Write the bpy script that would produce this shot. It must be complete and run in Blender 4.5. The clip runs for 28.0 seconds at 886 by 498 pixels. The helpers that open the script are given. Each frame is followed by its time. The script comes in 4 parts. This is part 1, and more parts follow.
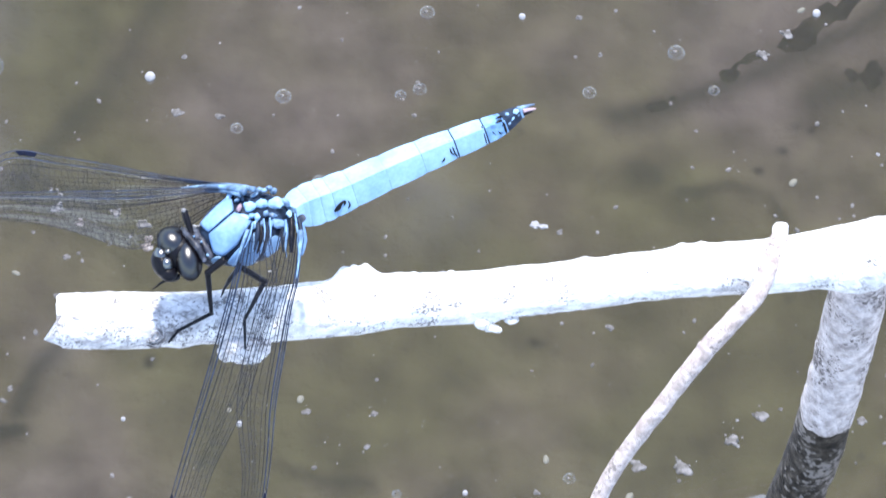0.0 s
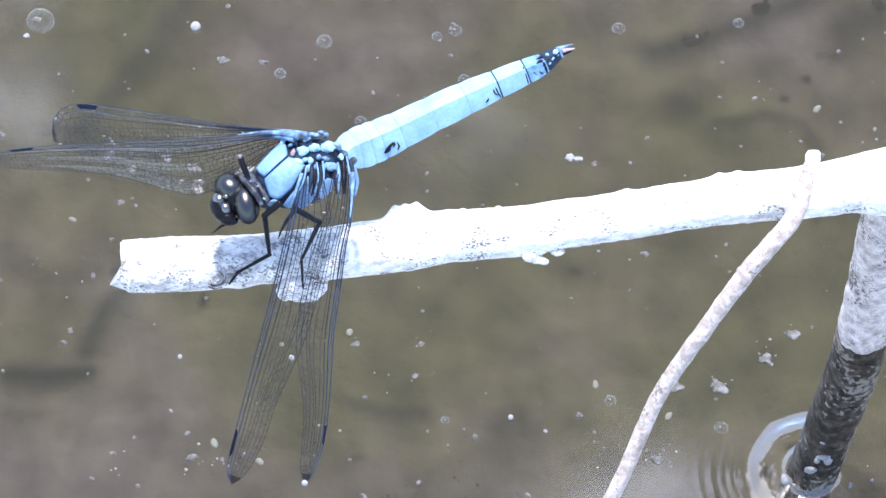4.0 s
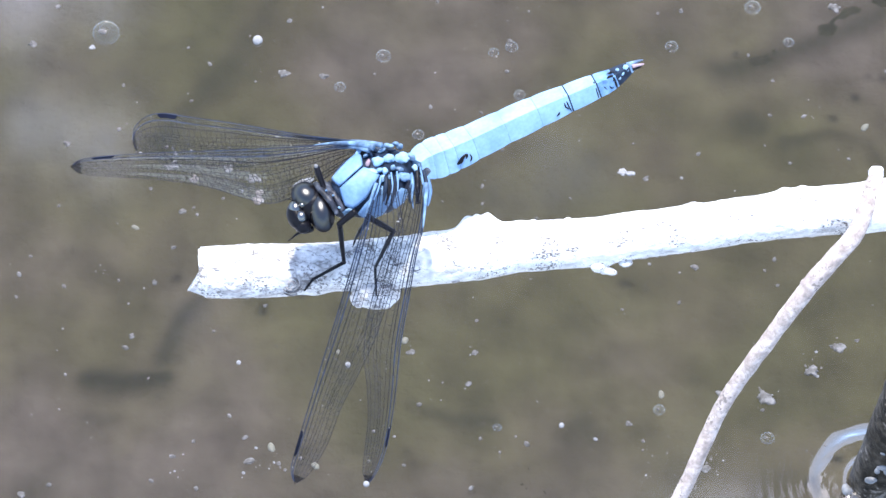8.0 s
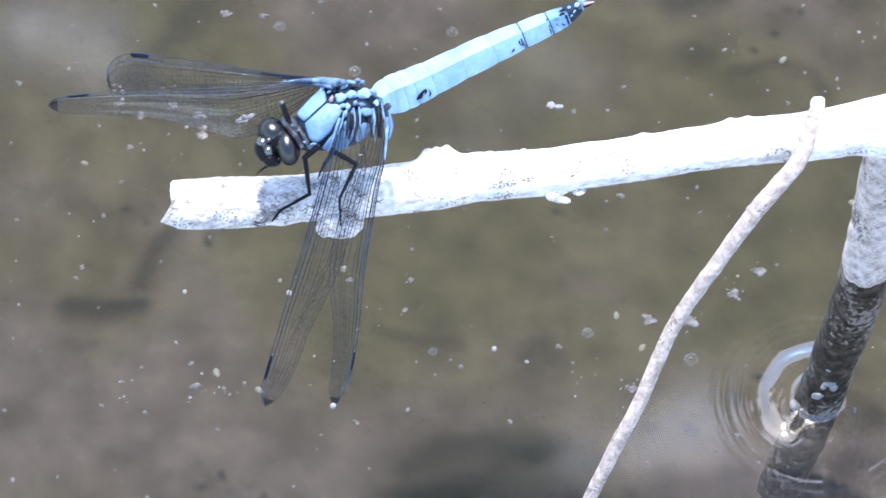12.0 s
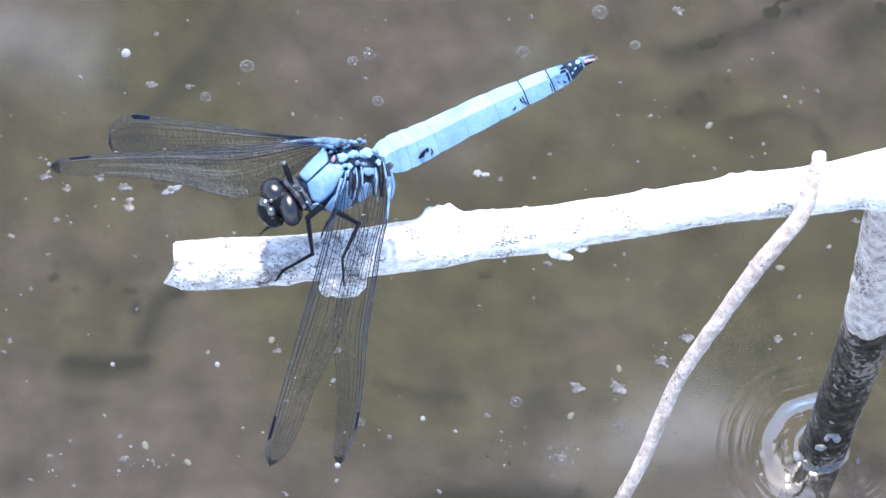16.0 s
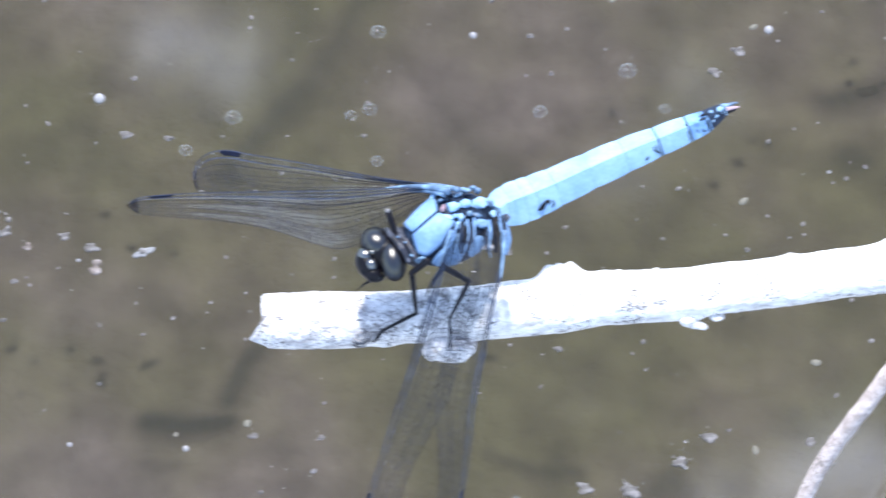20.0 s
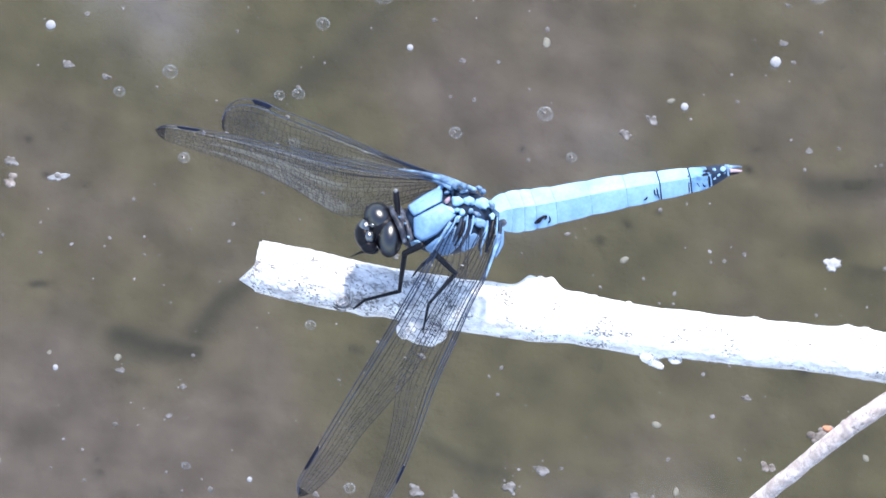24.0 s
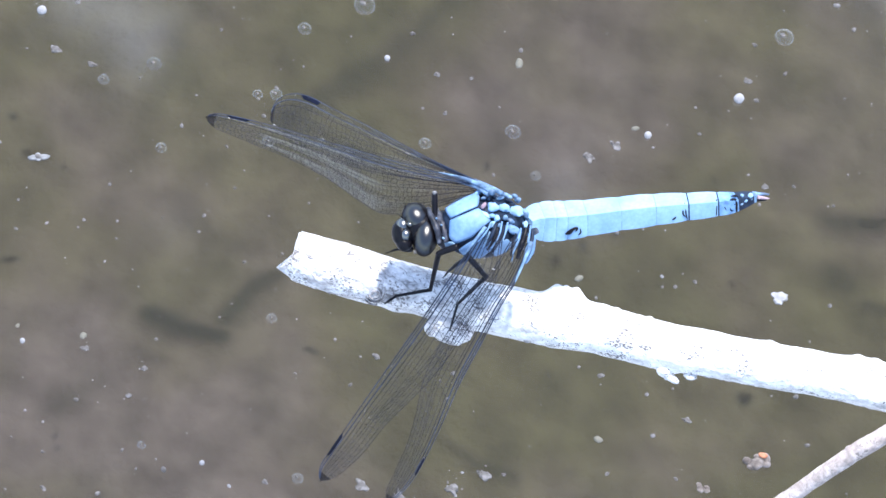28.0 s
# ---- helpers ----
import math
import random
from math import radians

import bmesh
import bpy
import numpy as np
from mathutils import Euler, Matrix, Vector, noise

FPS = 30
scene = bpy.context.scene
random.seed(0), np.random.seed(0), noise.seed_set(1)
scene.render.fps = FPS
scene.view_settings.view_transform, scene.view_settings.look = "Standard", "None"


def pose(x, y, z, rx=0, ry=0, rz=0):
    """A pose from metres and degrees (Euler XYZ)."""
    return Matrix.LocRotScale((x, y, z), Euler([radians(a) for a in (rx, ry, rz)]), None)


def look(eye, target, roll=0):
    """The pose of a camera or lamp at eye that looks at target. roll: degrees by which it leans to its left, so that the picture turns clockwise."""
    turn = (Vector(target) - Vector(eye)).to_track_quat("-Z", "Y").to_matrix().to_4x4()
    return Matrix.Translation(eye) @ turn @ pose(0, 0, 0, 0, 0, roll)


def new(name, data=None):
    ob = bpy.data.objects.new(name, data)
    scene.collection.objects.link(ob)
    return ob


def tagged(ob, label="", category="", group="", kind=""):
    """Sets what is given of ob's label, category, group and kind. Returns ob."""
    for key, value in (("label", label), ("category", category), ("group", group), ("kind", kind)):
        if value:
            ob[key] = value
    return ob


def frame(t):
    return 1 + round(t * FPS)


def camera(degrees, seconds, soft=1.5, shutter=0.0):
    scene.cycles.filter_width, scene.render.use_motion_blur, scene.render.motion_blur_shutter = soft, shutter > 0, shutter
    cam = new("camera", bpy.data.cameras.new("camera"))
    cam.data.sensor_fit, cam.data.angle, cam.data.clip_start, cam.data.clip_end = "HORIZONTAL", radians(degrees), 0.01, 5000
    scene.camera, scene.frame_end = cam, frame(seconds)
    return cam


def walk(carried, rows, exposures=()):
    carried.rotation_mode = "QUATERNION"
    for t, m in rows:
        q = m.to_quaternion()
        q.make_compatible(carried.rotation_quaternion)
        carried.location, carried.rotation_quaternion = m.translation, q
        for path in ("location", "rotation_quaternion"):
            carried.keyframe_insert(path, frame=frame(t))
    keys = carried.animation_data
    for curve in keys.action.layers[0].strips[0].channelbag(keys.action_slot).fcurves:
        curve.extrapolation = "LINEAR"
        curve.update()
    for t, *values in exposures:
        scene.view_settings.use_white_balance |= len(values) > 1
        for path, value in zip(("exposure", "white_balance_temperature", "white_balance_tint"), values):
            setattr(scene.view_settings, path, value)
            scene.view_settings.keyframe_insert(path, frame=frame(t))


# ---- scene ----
# Plan: the water lies at z = 0, lengths below are in millimetres where mm() is used.
# The branch lies about 57 mm above the water; the camera looks down on it at 60 degrees from about 1.35 m.
LENS = 4.0
cam = camera(LENS, 28.0, soft=1.5, shutter=0.5)
FOCUS = Vector((0.0, 0.0, 0.06))
FOCAL = 784 / math.tan(radians(LENS / 2))


def view(turn, tilt, far, aside, down, roll):
    """A camera far metres from FOCUS, seen at 60 + tilt degrees from above, panned aside and down, rolled."""
    a, e, r = radians(turn), radians(60 + tilt), radians(roll)
    ahead = Vector((-math.sin(a) * math.cos(e), math.cos(a) * math.cos(e), -math.sin(e)))
    level = Vector((math.cos(a), math.sin(a), 0))
    above = level.cross(ahead)
    right = math.cos(r) * level + math.sin(r) * above
    up = math.cos(r) * above - math.sin(r) * level
    eye = FOCUS - far * ahead
    ahead = (ahead - aside / FOCAL * right + down / FOCAL * up).normalized()
    right = (right - right.dot(ahead) * ahead).normalized()
    up = right.cross(ahead)
    m = Matrix((right, up, -ahead)).transposed().to_4x4()
    m.translation = eye
    return m


walk(cam, [(row[0], view(*row[1:])) for row in (
    (0, -0.19, -0.24, 1.2613, -211.0, 107.6, 2.62), (0.5, -0.23, -0.30, 1.3042, -200.2, 49.2, 2.68), (1, -0.16, -0.25, 1.3097, -170.8, 8.0, 2.17),
    (1.5, -0.15, -0.28, 1.3103, -144.3, -25.3, 1.43), (2, -0.23, -0.19, 1.3109, -125.6, -44.8, 0.82), (2.5, -0.14, -0.24, 1.3127, -116.8, -44.3, 0.39),
    (3, -0.28, -0.25, 1.3124, -116.4, -27.8, 0.58), (3.5, -0.21, -0.19, 1.3122, -117.3, -9.5, 0.69), (5.5, 0.07, -0.24, 1.3343, -106.0, 13.2, 0.92),
    (6, 0.18, -0.26, 1.3428, -88.0, 11.7, 0.93), (6.5, 0.25, -0.33, 1.3442, -65.2, 12.5, 0.93), (7, 0.19, -0.38, 1.3455, -39.7, 13.1, 1.01),
    (7.5, 0.06, -0.38, 1.3447, -14.9, 13.6, 1.20), (8, -0.13, -0.35, 1.3448, 11.0, 13.9, 1.39), (8.5, 0.09, -0.38, 1.3440, 37.0, 13.4, 1.06),
    (9, 0.20, -0.33, 1.3403, 62.7, 3.4, 0.93), (9.5, 0.24, -0.30, 1.3404, 89.9, -20.6, 0.74), (10, 0.28, -0.30, 1.3395, 118.2, -48.8, 0.60),
    (10.5, 0.39, -0.27, 1.3395, 137.0, -75.3, 0.46), (11, 0.74, -0.17, 1.3415, 112.3, -92.3, 0.20), (11.5, 0.47, -0.14, 1.3785, 21.5, -106.7, 0.34),
    (12, 0.24, -0.15, 1.4072, -58.0, -108.5, 0.50), (12.5, 0.20, -0.06, 1.4084, -96.3, -99.2, 0.56), (14.5, 0.03, 0.09, 1.4164, -85.9, -40.9, 0.31),
    (15, 0.29, 0.16, 1.4153, -77.2, -26.4, -0.06), (15.5, 0.07, 0.18, 1.4114, -65.8, -13.6, 0.07), (16, -0.03, 0.21, 1.4080, -53.2, -4.6, 0.14),
    (16.5, 0.01, 0.12, 1.4044, -36.9, -1.5, 0.08), (17, 0.11, 0.25, 1.3979, -0.3, 0.7, 0.07), (17.5, -0.36, 0.25, 1.3867, 72.8, 6.7, 0.56),
    (18, -0.60, 0.22, 1.3627, 164.6, 20.5, 0.86), (18.5, 0.17, 0.32, 1.3143, 286.4, 45.2, 0.28), (19, 0.60, 0.48, 1.2686, 382.9, 69.5, 0.01),
    (19.5, 0.54, 0.57, 1.2588, 326.4, 88.4, 0.62), (20, 0.47, 0.43, 1.2607, 151.8, 105.2, 1.68), (20.5, -0.02, 0.60, 1.2603, -32.3, 127.5, 3.39),
    (22.5, -0.27, 0.42, 1.2599, -78.0, 140.1, 11.28), (23, -0.54, 0.47, 1.2629, 26.1, 122.6, 12.79), (23.5, -0.70, 0.20, 1.3012, 88.7, 110.2, 14.43),
    (24, -0.76, 0.20, 1.3326, 107.5, 110.2, 15.97), (24.5, -0.77, 0.08, 1.3547, 98.4, 113.5, 17.41), (25, -1.36, -0.15, 1.3601, 101.1, 116.0, 19.09),
    (25.5, -0.92, -0.04, 1.3628, 106.7, 112.8, 19.27), (26, -0.92, 0.03, 1.3666, 117.6, 103.5, 19.63), (26.5, -0.81, 0.09, 1.3681, 126.1, 92.5, 19.57),
    (27, -0.93, 0.09, 1.3709, 135.8, 87.7, 19.92), (27.5, -1.06, 0.02, 1.3746, 144.2, 99.0, 20.19), (28, -1.53, -0.16, 1.3803, 152.4, 119.9, 20.90),
)], exposures=((0, 1.79), (3, 1.77), (6, 1.73), (10, 1.71), (12.5, 1.66), (17, 1.65), (20, 1.68), (25, 1.68), (28, 1.67)))

# ---- light ----
SUN_WAY = Vector((-0.03, 0.2, 0.979)).normalized()
world = bpy.data.worlds.new("sky")
scene.world = world
world.use_nodes = True
wt = world.node_tree
sky = wt.nodes.new("ShaderNodeTexSky")
sky.sky_type, sky.sun_disc = "NISHITA", False
sky.sun_elevation = math.asin(SUN_WAY.z)
sky.sun_rotation = math.atan2(SUN_WAY.x, SUN_WAY.y)
wt.links.new(sky.outputs[0], wt.nodes["Background"].inputs[0])
wt.nodes["Background"].inputs[1].default_value = 0.15
sun = new("sun", bpy.data.lights.new("sun", "SUN"))
sun.data.energy, sun.data.angle, sun.data.color = 2.3, radians(3.2), (1.0, 0.965, 0.91)
sun.matrix_world = look(SUN_WAY * 20, (0, 0, 0))


# ---- materials ----
def shader(name, colours, scale, rough=0.6, bump=0.0, bump_scale=None, fine=None, metal=0.0, spec=0.5, stretch=None, coat=0.0, vary=0.0, flecks=None, spread=0.18, mottle=0.14, cracks=None, silt=None):
    """Principled surface whose colour runs through the colours by noise at two scales, with bump."""
    m = bpy.data.materials.new(name)
    m.use_nodes = True
    nt, p = m.node_tree, m.node_tree.nodes["Principled BSDF"]
    co = nt.nodes.new("ShaderNodeTexCoord")
    src = co.outputs["Object"]
    if stretch:
        mp = nt.nodes.new("ShaderNodeMapping")
        mp.inputs["Scale"].default_value = stretch
        nt.links.new(src, mp.inputs[0])
        src = mp.outputs[0]
    no = nt.nodes.new("ShaderNodeTexNoise")
    no.inputs["Scale"].default_value, no.inputs["Detail"].default_value = scale, 6
    nt.links.new(src, no.inputs["Vector"])
    ra = nt.nodes.new("ShaderNodeValToRGB")
    e = ra.color_ramp.elements
    for k, c in enumerate(colours):
        at = 0.5 - spread + 2 * spread * k / max(1, len(colours) - 1)
        q = e[k] if k < 2 else e.new(at)
        q.position, q.color = at, (*c, 1)
    nt.links.new(no.outputs[0], ra.inputs[0])
    out = ra.outputs[0]
    n2 = nt.nodes.new("ShaderNodeTexNoise")
    n2.inputs["Scale"].default_value, n2.inputs["Detail"].default_value = fine or scale * 6, 4
    nt.links.new(src, n2.inputs["Vector"])
    hs = nt.nodes.new("ShaderNodeHueSaturation")
    mr = nt.nodes.new("ShaderNodeMapRange")
    mr.inputs[1].default_value, mr.inputs[2].default_value, mr.inputs[3].default_value, mr.inputs[4].default_value = 0.3, 0.7, 1 - mottle, 1 + mottle
    nt.links.new(n2.outputs[0], mr.inputs[0])
    nt.links.new(mr.outputs[0], hs.inputs["Value"])
    nt.links.new(out, hs.inputs["Color"])
    out = hs.outputs[0]
    if cracks:
        # thin wandering lines: colour, size, width
        n6 = nt.nodes.new("ShaderNodeTexNoise")
        n6.inputs["Scale"].default_value, n6.inputs["Detail"].default_value, n6.inputs["Distortion"].default_value = cracks[1], 4, 1.2
        nt.links.new(src, n6.inputs["Vector"])
        d6, a6 = nt.nodes.new("ShaderNodeMath"), nt.nodes.new("ShaderNodeMath")
        d6.operation, a6.operation = "SUBTRACT", "ABSOLUTE"
        d6.inputs[1].default_value = 0.5
        nt.links.new(n6.outputs[0], d6.inputs[0])
        nt.links.new(d6.outputs[0], a6.inputs[0])
        m6 = nt.nodes.new("ShaderNodeMapRange")
        m6.inputs[1].default_value, m6.inputs[2].default_value, m6.inputs[3].default_value, m6.inputs[4].default_value = 0, cracks[2], 0.85, 0
        nt.links.new(a6.outputs[0], m6.inputs[0])
        x6 = nt.nodes.new("ShaderNodeMix")
        x6.data_type = "RGBA"
        x6.inputs[7].default_value = (*cracks[0], 1)
        nt.links.new(m6.outputs[0], x6.inputs[0])
        nt.links.new(out, x6.inputs[6])
        out = x6.outputs[2]
    if flecks:
        # sharp dark flecks that gather in patches: colour, size, share
        n4, n5 = nt.nodes.new("ShaderNodeTexNoise"), nt.nodes.new("ShaderNodeTexNoise")
        n4.inputs["Scale"].default_value, n4.inputs["Detail"].default_value = flecks[1], 5
        n5.inputs["Scale"].default_value = flecks[1] / 12
        nt.links.new(src, n4.inputs["Vector"])
        nt.links.new(src, n5.inputs["Vector"])
        su = nt.nodes.new("ShaderNodeMath")
        su.operation = "MULTIPLY"
        nt.links.new(n4.outputs[0], su.inputs[0])
        nt.links.new(n5.outputs[0], su.inputs[1])
        m4 = nt.nodes.new("ShaderNodeMapRange")
        m4.inputs[1].default_value, m4.inputs[2].default_value = flecks[2], flecks[2] + 0.05
        nt.links.new(su.outputs[0], m4.inputs[0])
        mx = nt.nodes.new("ShaderNodeMix")
        mx.data_type = "RGBA"
        mx.inputs[7].default_value = (*flecks[0], 1)
        nt.links.new(m4.outputs[0], mx.inputs[0])
        nt.links.new(out, mx.inputs[6])
        out = mx.outputs[2]
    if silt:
        # blend to a dark colour by the mesh attribute of that name
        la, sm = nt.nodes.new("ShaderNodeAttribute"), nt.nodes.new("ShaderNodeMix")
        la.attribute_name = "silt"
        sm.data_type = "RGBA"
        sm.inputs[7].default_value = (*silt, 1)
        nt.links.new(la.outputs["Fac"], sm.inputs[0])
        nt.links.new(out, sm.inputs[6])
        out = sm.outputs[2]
    if vary:
        oi = nt.nodes.new("ShaderNodeObjectInfo")
        m2 = nt.nodes.new("ShaderNodeMapRange")
        m2.inputs[3].default_value, m2.inputs[4].default_value = 1 - vary, 1 + vary
        nt.links.new(oi.outputs["Random"], m2.inputs[0])
        h2 = nt.nodes.new("ShaderNodeHueSaturation")
        nt.links.new(m2.outputs[0], h2.inputs["Value"])
        nt.links.new(out, h2.inputs["Color"])
        out = h2.outputs[0]
    nt.links.new(out, p.inputs["Base Color"])
    p.inputs["Roughness"].default_value, p.inputs["Metallic"].default_value = rough, metal
    p.inputs["Specular IOR Level"].default_value = spec
    p.inputs["Coat Weight"].default_value, p.inputs["Coat Roughness"].default_value = coat, 0.45
    p.inputs["Coat IOR"].default_value = 1.5
    if bump:
        b = nt.nodes.new("ShaderNodeBump")
        b.inputs["Strength"].default_value, b.inputs["Distance"].default_value = 0.6, bump
        n3 = nt.nodes.new("ShaderNodeTexNoise")
        n3.inputs["Scale"].default_value, n3.inputs["Detail"].default_value = bump_scale or scale * 4, 5
        nt.links.new(src, n3.inputs["Vector"])
        nt.links.new(n3.outputs[0], b.inputs["Height"])
        nt.links.new(b.outputs[0], p.inputs["Normal"])
    return m


def see_through(name, body, share, rough=0.08, gloss=1.0, ior=1.33, bump=0.0, bump_scale=100.0):
    """A clear sheet: light passes straight on, a share is scattered by its body colour, and Fresnel gloss lies on top."""
    m = bpy.data.materials.new(name)
    m.use_nodes = True
    nt = m.node_tree
    nt.nodes.remove(nt.nodes["Principled BSDF"])
    clear, dif, glo = (nt.nodes.new("ShaderNodeBsdf" + k) for k in ("Transparent", "Diffuse", "Glossy"))
    dif.inputs[0].default_value = (*body, 1)
    glo.inputs["Roughness"].default_value = rough
    a, b = nt.nodes.new("ShaderNodeMixShader"), nt.nodes.new("ShaderNodeMixShader")
    a.inputs[0].default_value = share
    fr = nt.nodes.new("ShaderNodeFresnel")
    fr.inputs[0].default_value = ior
    mu = nt.nodes.new("ShaderNodeMath")
    mu.operation, mu.use_clamp = "MULTIPLY", True
    mu.inputs[1].default_value = gloss
    nt.links.new(fr.outputs[0], mu.inputs[0])
    nt.links.new(clear.outputs[0], a.inputs[1])
    nt.links.new(dif.outputs[0], a.inputs[2])
    nt.links.new(mu.outputs[0], b.inputs[0])
    nt.links.new(a.outputs[0], b.inputs[1])
    nt.links.new(glo.outputs[0], b.inputs[2])
    nt.links.new(b.outputs[0], nt.nodes["Material Output"].inputs[0])
    if bump:
        bu = nt.nodes.new("ShaderNodeBump")
        bu.inputs["Strength"].default_value, bu.inputs["Distance"].default_value = 0.5, bump
        n3 = nt.nodes.new("ShaderNodeTexNoise")
        n3.inputs["Scale"].default_value = bump_scale
        co = nt.nodes.new("ShaderNodeTexCoord")
        nt.links.new(co.outputs["Object"], n3.inputs["Vector"])
        nt.links.new(n3.outputs[0], bu.inputs["Height"])
        nt.links.new(bu.outputs[0], glo.inputs["Normal"])
        nt.links.new(bu.outputs[0], fr.inputs["Normal"])
    return m


def polish(name, body, rough, share):
    """Dark shell under a smooth satin gloss whose shine ends softly."""
    m = bpy.data.materials.new(name)
    m.use_nodes = True
    nt = m.node_tree
    nt.nodes.remove(nt.nodes["Principled BSDF"])
    dif, glo, mix = (nt.nodes.new("Shader" + k) for k in ("NodeBsdfDiffuse", "NodeBsdfGlossy", "NodeMixShader"))
    no, ra = nt.nodes.new("ShaderNodeTexNoise"), nt.nodes.new("ShaderNodeValToRGB")
    no.inputs["Scale"].default_value = 900
    ra.color_ramp.elements[0].color, ra.color_ramp.elements[1].color = (*body, 1), (*[2 * c for c in body], 1)
    nt.links.new(no.outputs[0], ra.inputs[0])
    nt.links.new(ra.outputs[0], dif.inputs[0])
    glo.distribution = "BECKMANN"
    glo.inputs["Roughness"].default_value = rough
    mix.inputs[0].default_value = share
    for k, n in enumerate((dif, glo)):
        nt.links.new(n.outputs[0], mix.inputs[k + 1])
    nt.links.new(mix.outputs[0], nt.nodes["Material Output"].inputs[0])
    return m


# the last colour is blended in over the bed's soft dark patches
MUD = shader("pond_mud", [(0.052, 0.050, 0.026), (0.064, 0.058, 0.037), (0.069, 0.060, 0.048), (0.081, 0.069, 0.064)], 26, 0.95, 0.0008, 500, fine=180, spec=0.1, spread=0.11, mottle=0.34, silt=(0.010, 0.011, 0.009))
SUNKEN = shader("sunken_wood", [(0.008, 0.008, 0.007), (0.014, 0.014, 0.010), (0.026, 0.024, 0.018)], 200, 0.95, 0.0005, 600, spec=0.1, spread=0.14)
WATER = see_through("murky_water", (0.078, 0.070, 0.064), 0.3, 0.04, 6.6, 1.33)
BARK = shader("bleached_wood", [(0.51, 0.5, 0.5), (0.68, 0.675, 0.675), (0.8, 0.795, 0.795)], 900, 0.8, 0.0005, 1500, fine=2600, spec=0.2, stretch=(0.6, 1, 1), mottle=0.12, flecks=((0.15, 0.14, 0.14), 5200, 0.325), cracks=((0.34, 0.325, 0.32), 420, 0.014))
ENDWOOD = shader("weathered_end_wood", [(0.36, 0.35, 0.36), (0.59, 0.58, 0.59), (0.75, 0.745, 0.755)], 650, 0.85, 0.0007, 1300, fine=2600, spec=0.2, stretch=(0.7, 1, 1), mottle=0.14, flecks=((0.17, 0.16, 0.16), 4200, 0.297), cracks=((0.19, 0.18, 0.18), 400, 0.022))
KNOTWOOD = shader("grey_knot_wood", [(0.09, 0.08, 0.08), (0.24, 0.225, 0.225), (0.46, 0.44, 0.44)], 1200, 0.85, 0.0002, 1600, spec=0.2)
GREYBARK = shader("grey_speckled_bark", [(0.27, 0.238, 0.23), (0.44, 0.395, 0.385), (0.58, 0.53, 0.52)], 900, 0.85, 0.0004, 1500, fine=2600, spec=0.2, mottle=0.2, flecks=((0.12, 0.105, 0.102), 2600, 0.295), cracks=((0.2, 0.18, 0.172), 600, 0.007))
WETBARK = shader("wet_dark_bark", [(0.012, 0.010, 0.008), (0.030, 0.025, 0.019), (0.068, 0.057, 0.046)], 900, 0.45, 0.0004, 1200, spec=0.08, flecks=((0.17, 0.15, 0.135), 1500, 0.285))
TWIGBARK = shader("pale_twig_bark", [(0.28, 0.235, 0.222), (0.40, 0.345, 0.328), (0.52, 0.46, 0.445)], 900, 0.8, 0.0003, 1500, fine=2600, spec=0.2, mottle=0.18, flecks=((0.20, 0.175, 0.165), 2200, 0.335), cracks=((0.26, 0.23, 0.215), 500, 0.018))
BLUE = shader("powder_blue_cuticle", [(0.098, 0.195, 0.37), (0.138, 0.255, 0.445), (0.185, 0.315, 0.505)], 420, 0.55, 0.00005, 3000, spec=0.35, mottle=0.12)
PALEBLUE = shader("pale_blue_cuticle", [(0.19, 0.34, 0.55), (0.235, 0.40, 0.61), (0.275, 0.45, 0.645)], 400, 0.6, 0.00004, 3000, spec=0.3, mottle=0.09)
TAILBLUE = shader("mottled_tail_cuticle", [(0.05, 0.11, 0.25), (0.12, 0.25, 0.46), (0.20, 0.36, 0.58)], 900, 0.5, 0.00003, 3000, spec=0.4)
SLATE = shader("slate_blue_cuticle", [(0.03, 0.05, 0.09), (0.10, 0.18, 0.30), (0.22, 0.36, 0.52)], 900, 0.5, 0.00005, 2500, spec=0.4)
BLACK = shader("black_cuticle", [(0.003, 0.003, 0.005), (0.008, 0.008, 0.012)], 900, 0.38, 0.00008, 2500, spec=0.14)
COLLAR = shader("dull_black_cuticle", [(0.006, 0.007, 0.011), (0.026, 0.029, 0.043), (0.085, 0.095, 0.125)], 1300, 0.45, 0.0001, 2500, spec=0.35)
EYE = polish("compound_eye", (0.0025, 0.0017, 0.0022), 0.375, 0.1)
FACE = polish("glossy_black_face", (0.003, 0.003, 0.004), 0.36, 0.24)
VEIN = shader("wing_vein", [(0.004, 0.005, 0.009), (0.014, 0.018, 0.032)], 900, 0.45, spec=0.1)
COSTA = shader("wing_front_vein", [(0.005, 0.007, 0.014), (0.025, 0.04, 0.08)], 700, 0.35, spec=0.25)
STIGMA = shader("wing_stigma", [(0.003, 0.004, 0.010), (0.008, 0.011, 0.026)], 900, 0.5, spec=0.08)
MEMBRANE = see_through("wing_membrane", (0.03, 0.035, 0.05), 0.07, 0.3, 0.12, 1.5, 0.00006, 1500)
SMOKY = see_through("smoky_wing_tip", (0.016, 0.013, 0.013), 0.75, 0.3, 0.1, 1.5, 0.00006, 1500)
# white of the floating fluff, and of the glints modelled on the wings
WHITE = shader("white_down_and_glint", [(0.2, 0.2, 0.212), (0.34, 0.34, 0.355)], 900, 0.8, 0.0001, 2500, spec=0.2)
HUSK = shader("pale_husk_skin", [(0.13, 0.134, 0.145), (0.25, 0.256, 0.272)], 1500, 0.7, 0.0001, 2500, spec=0.3)
SCUM = shader("pale_scum", [(0.062, 0.058, 0.054), (0.11, 0.105, 0.105), (0.19, 0.184, 0.19)], 1500, 0.8, 0.0001, 2500, spec=0.3)
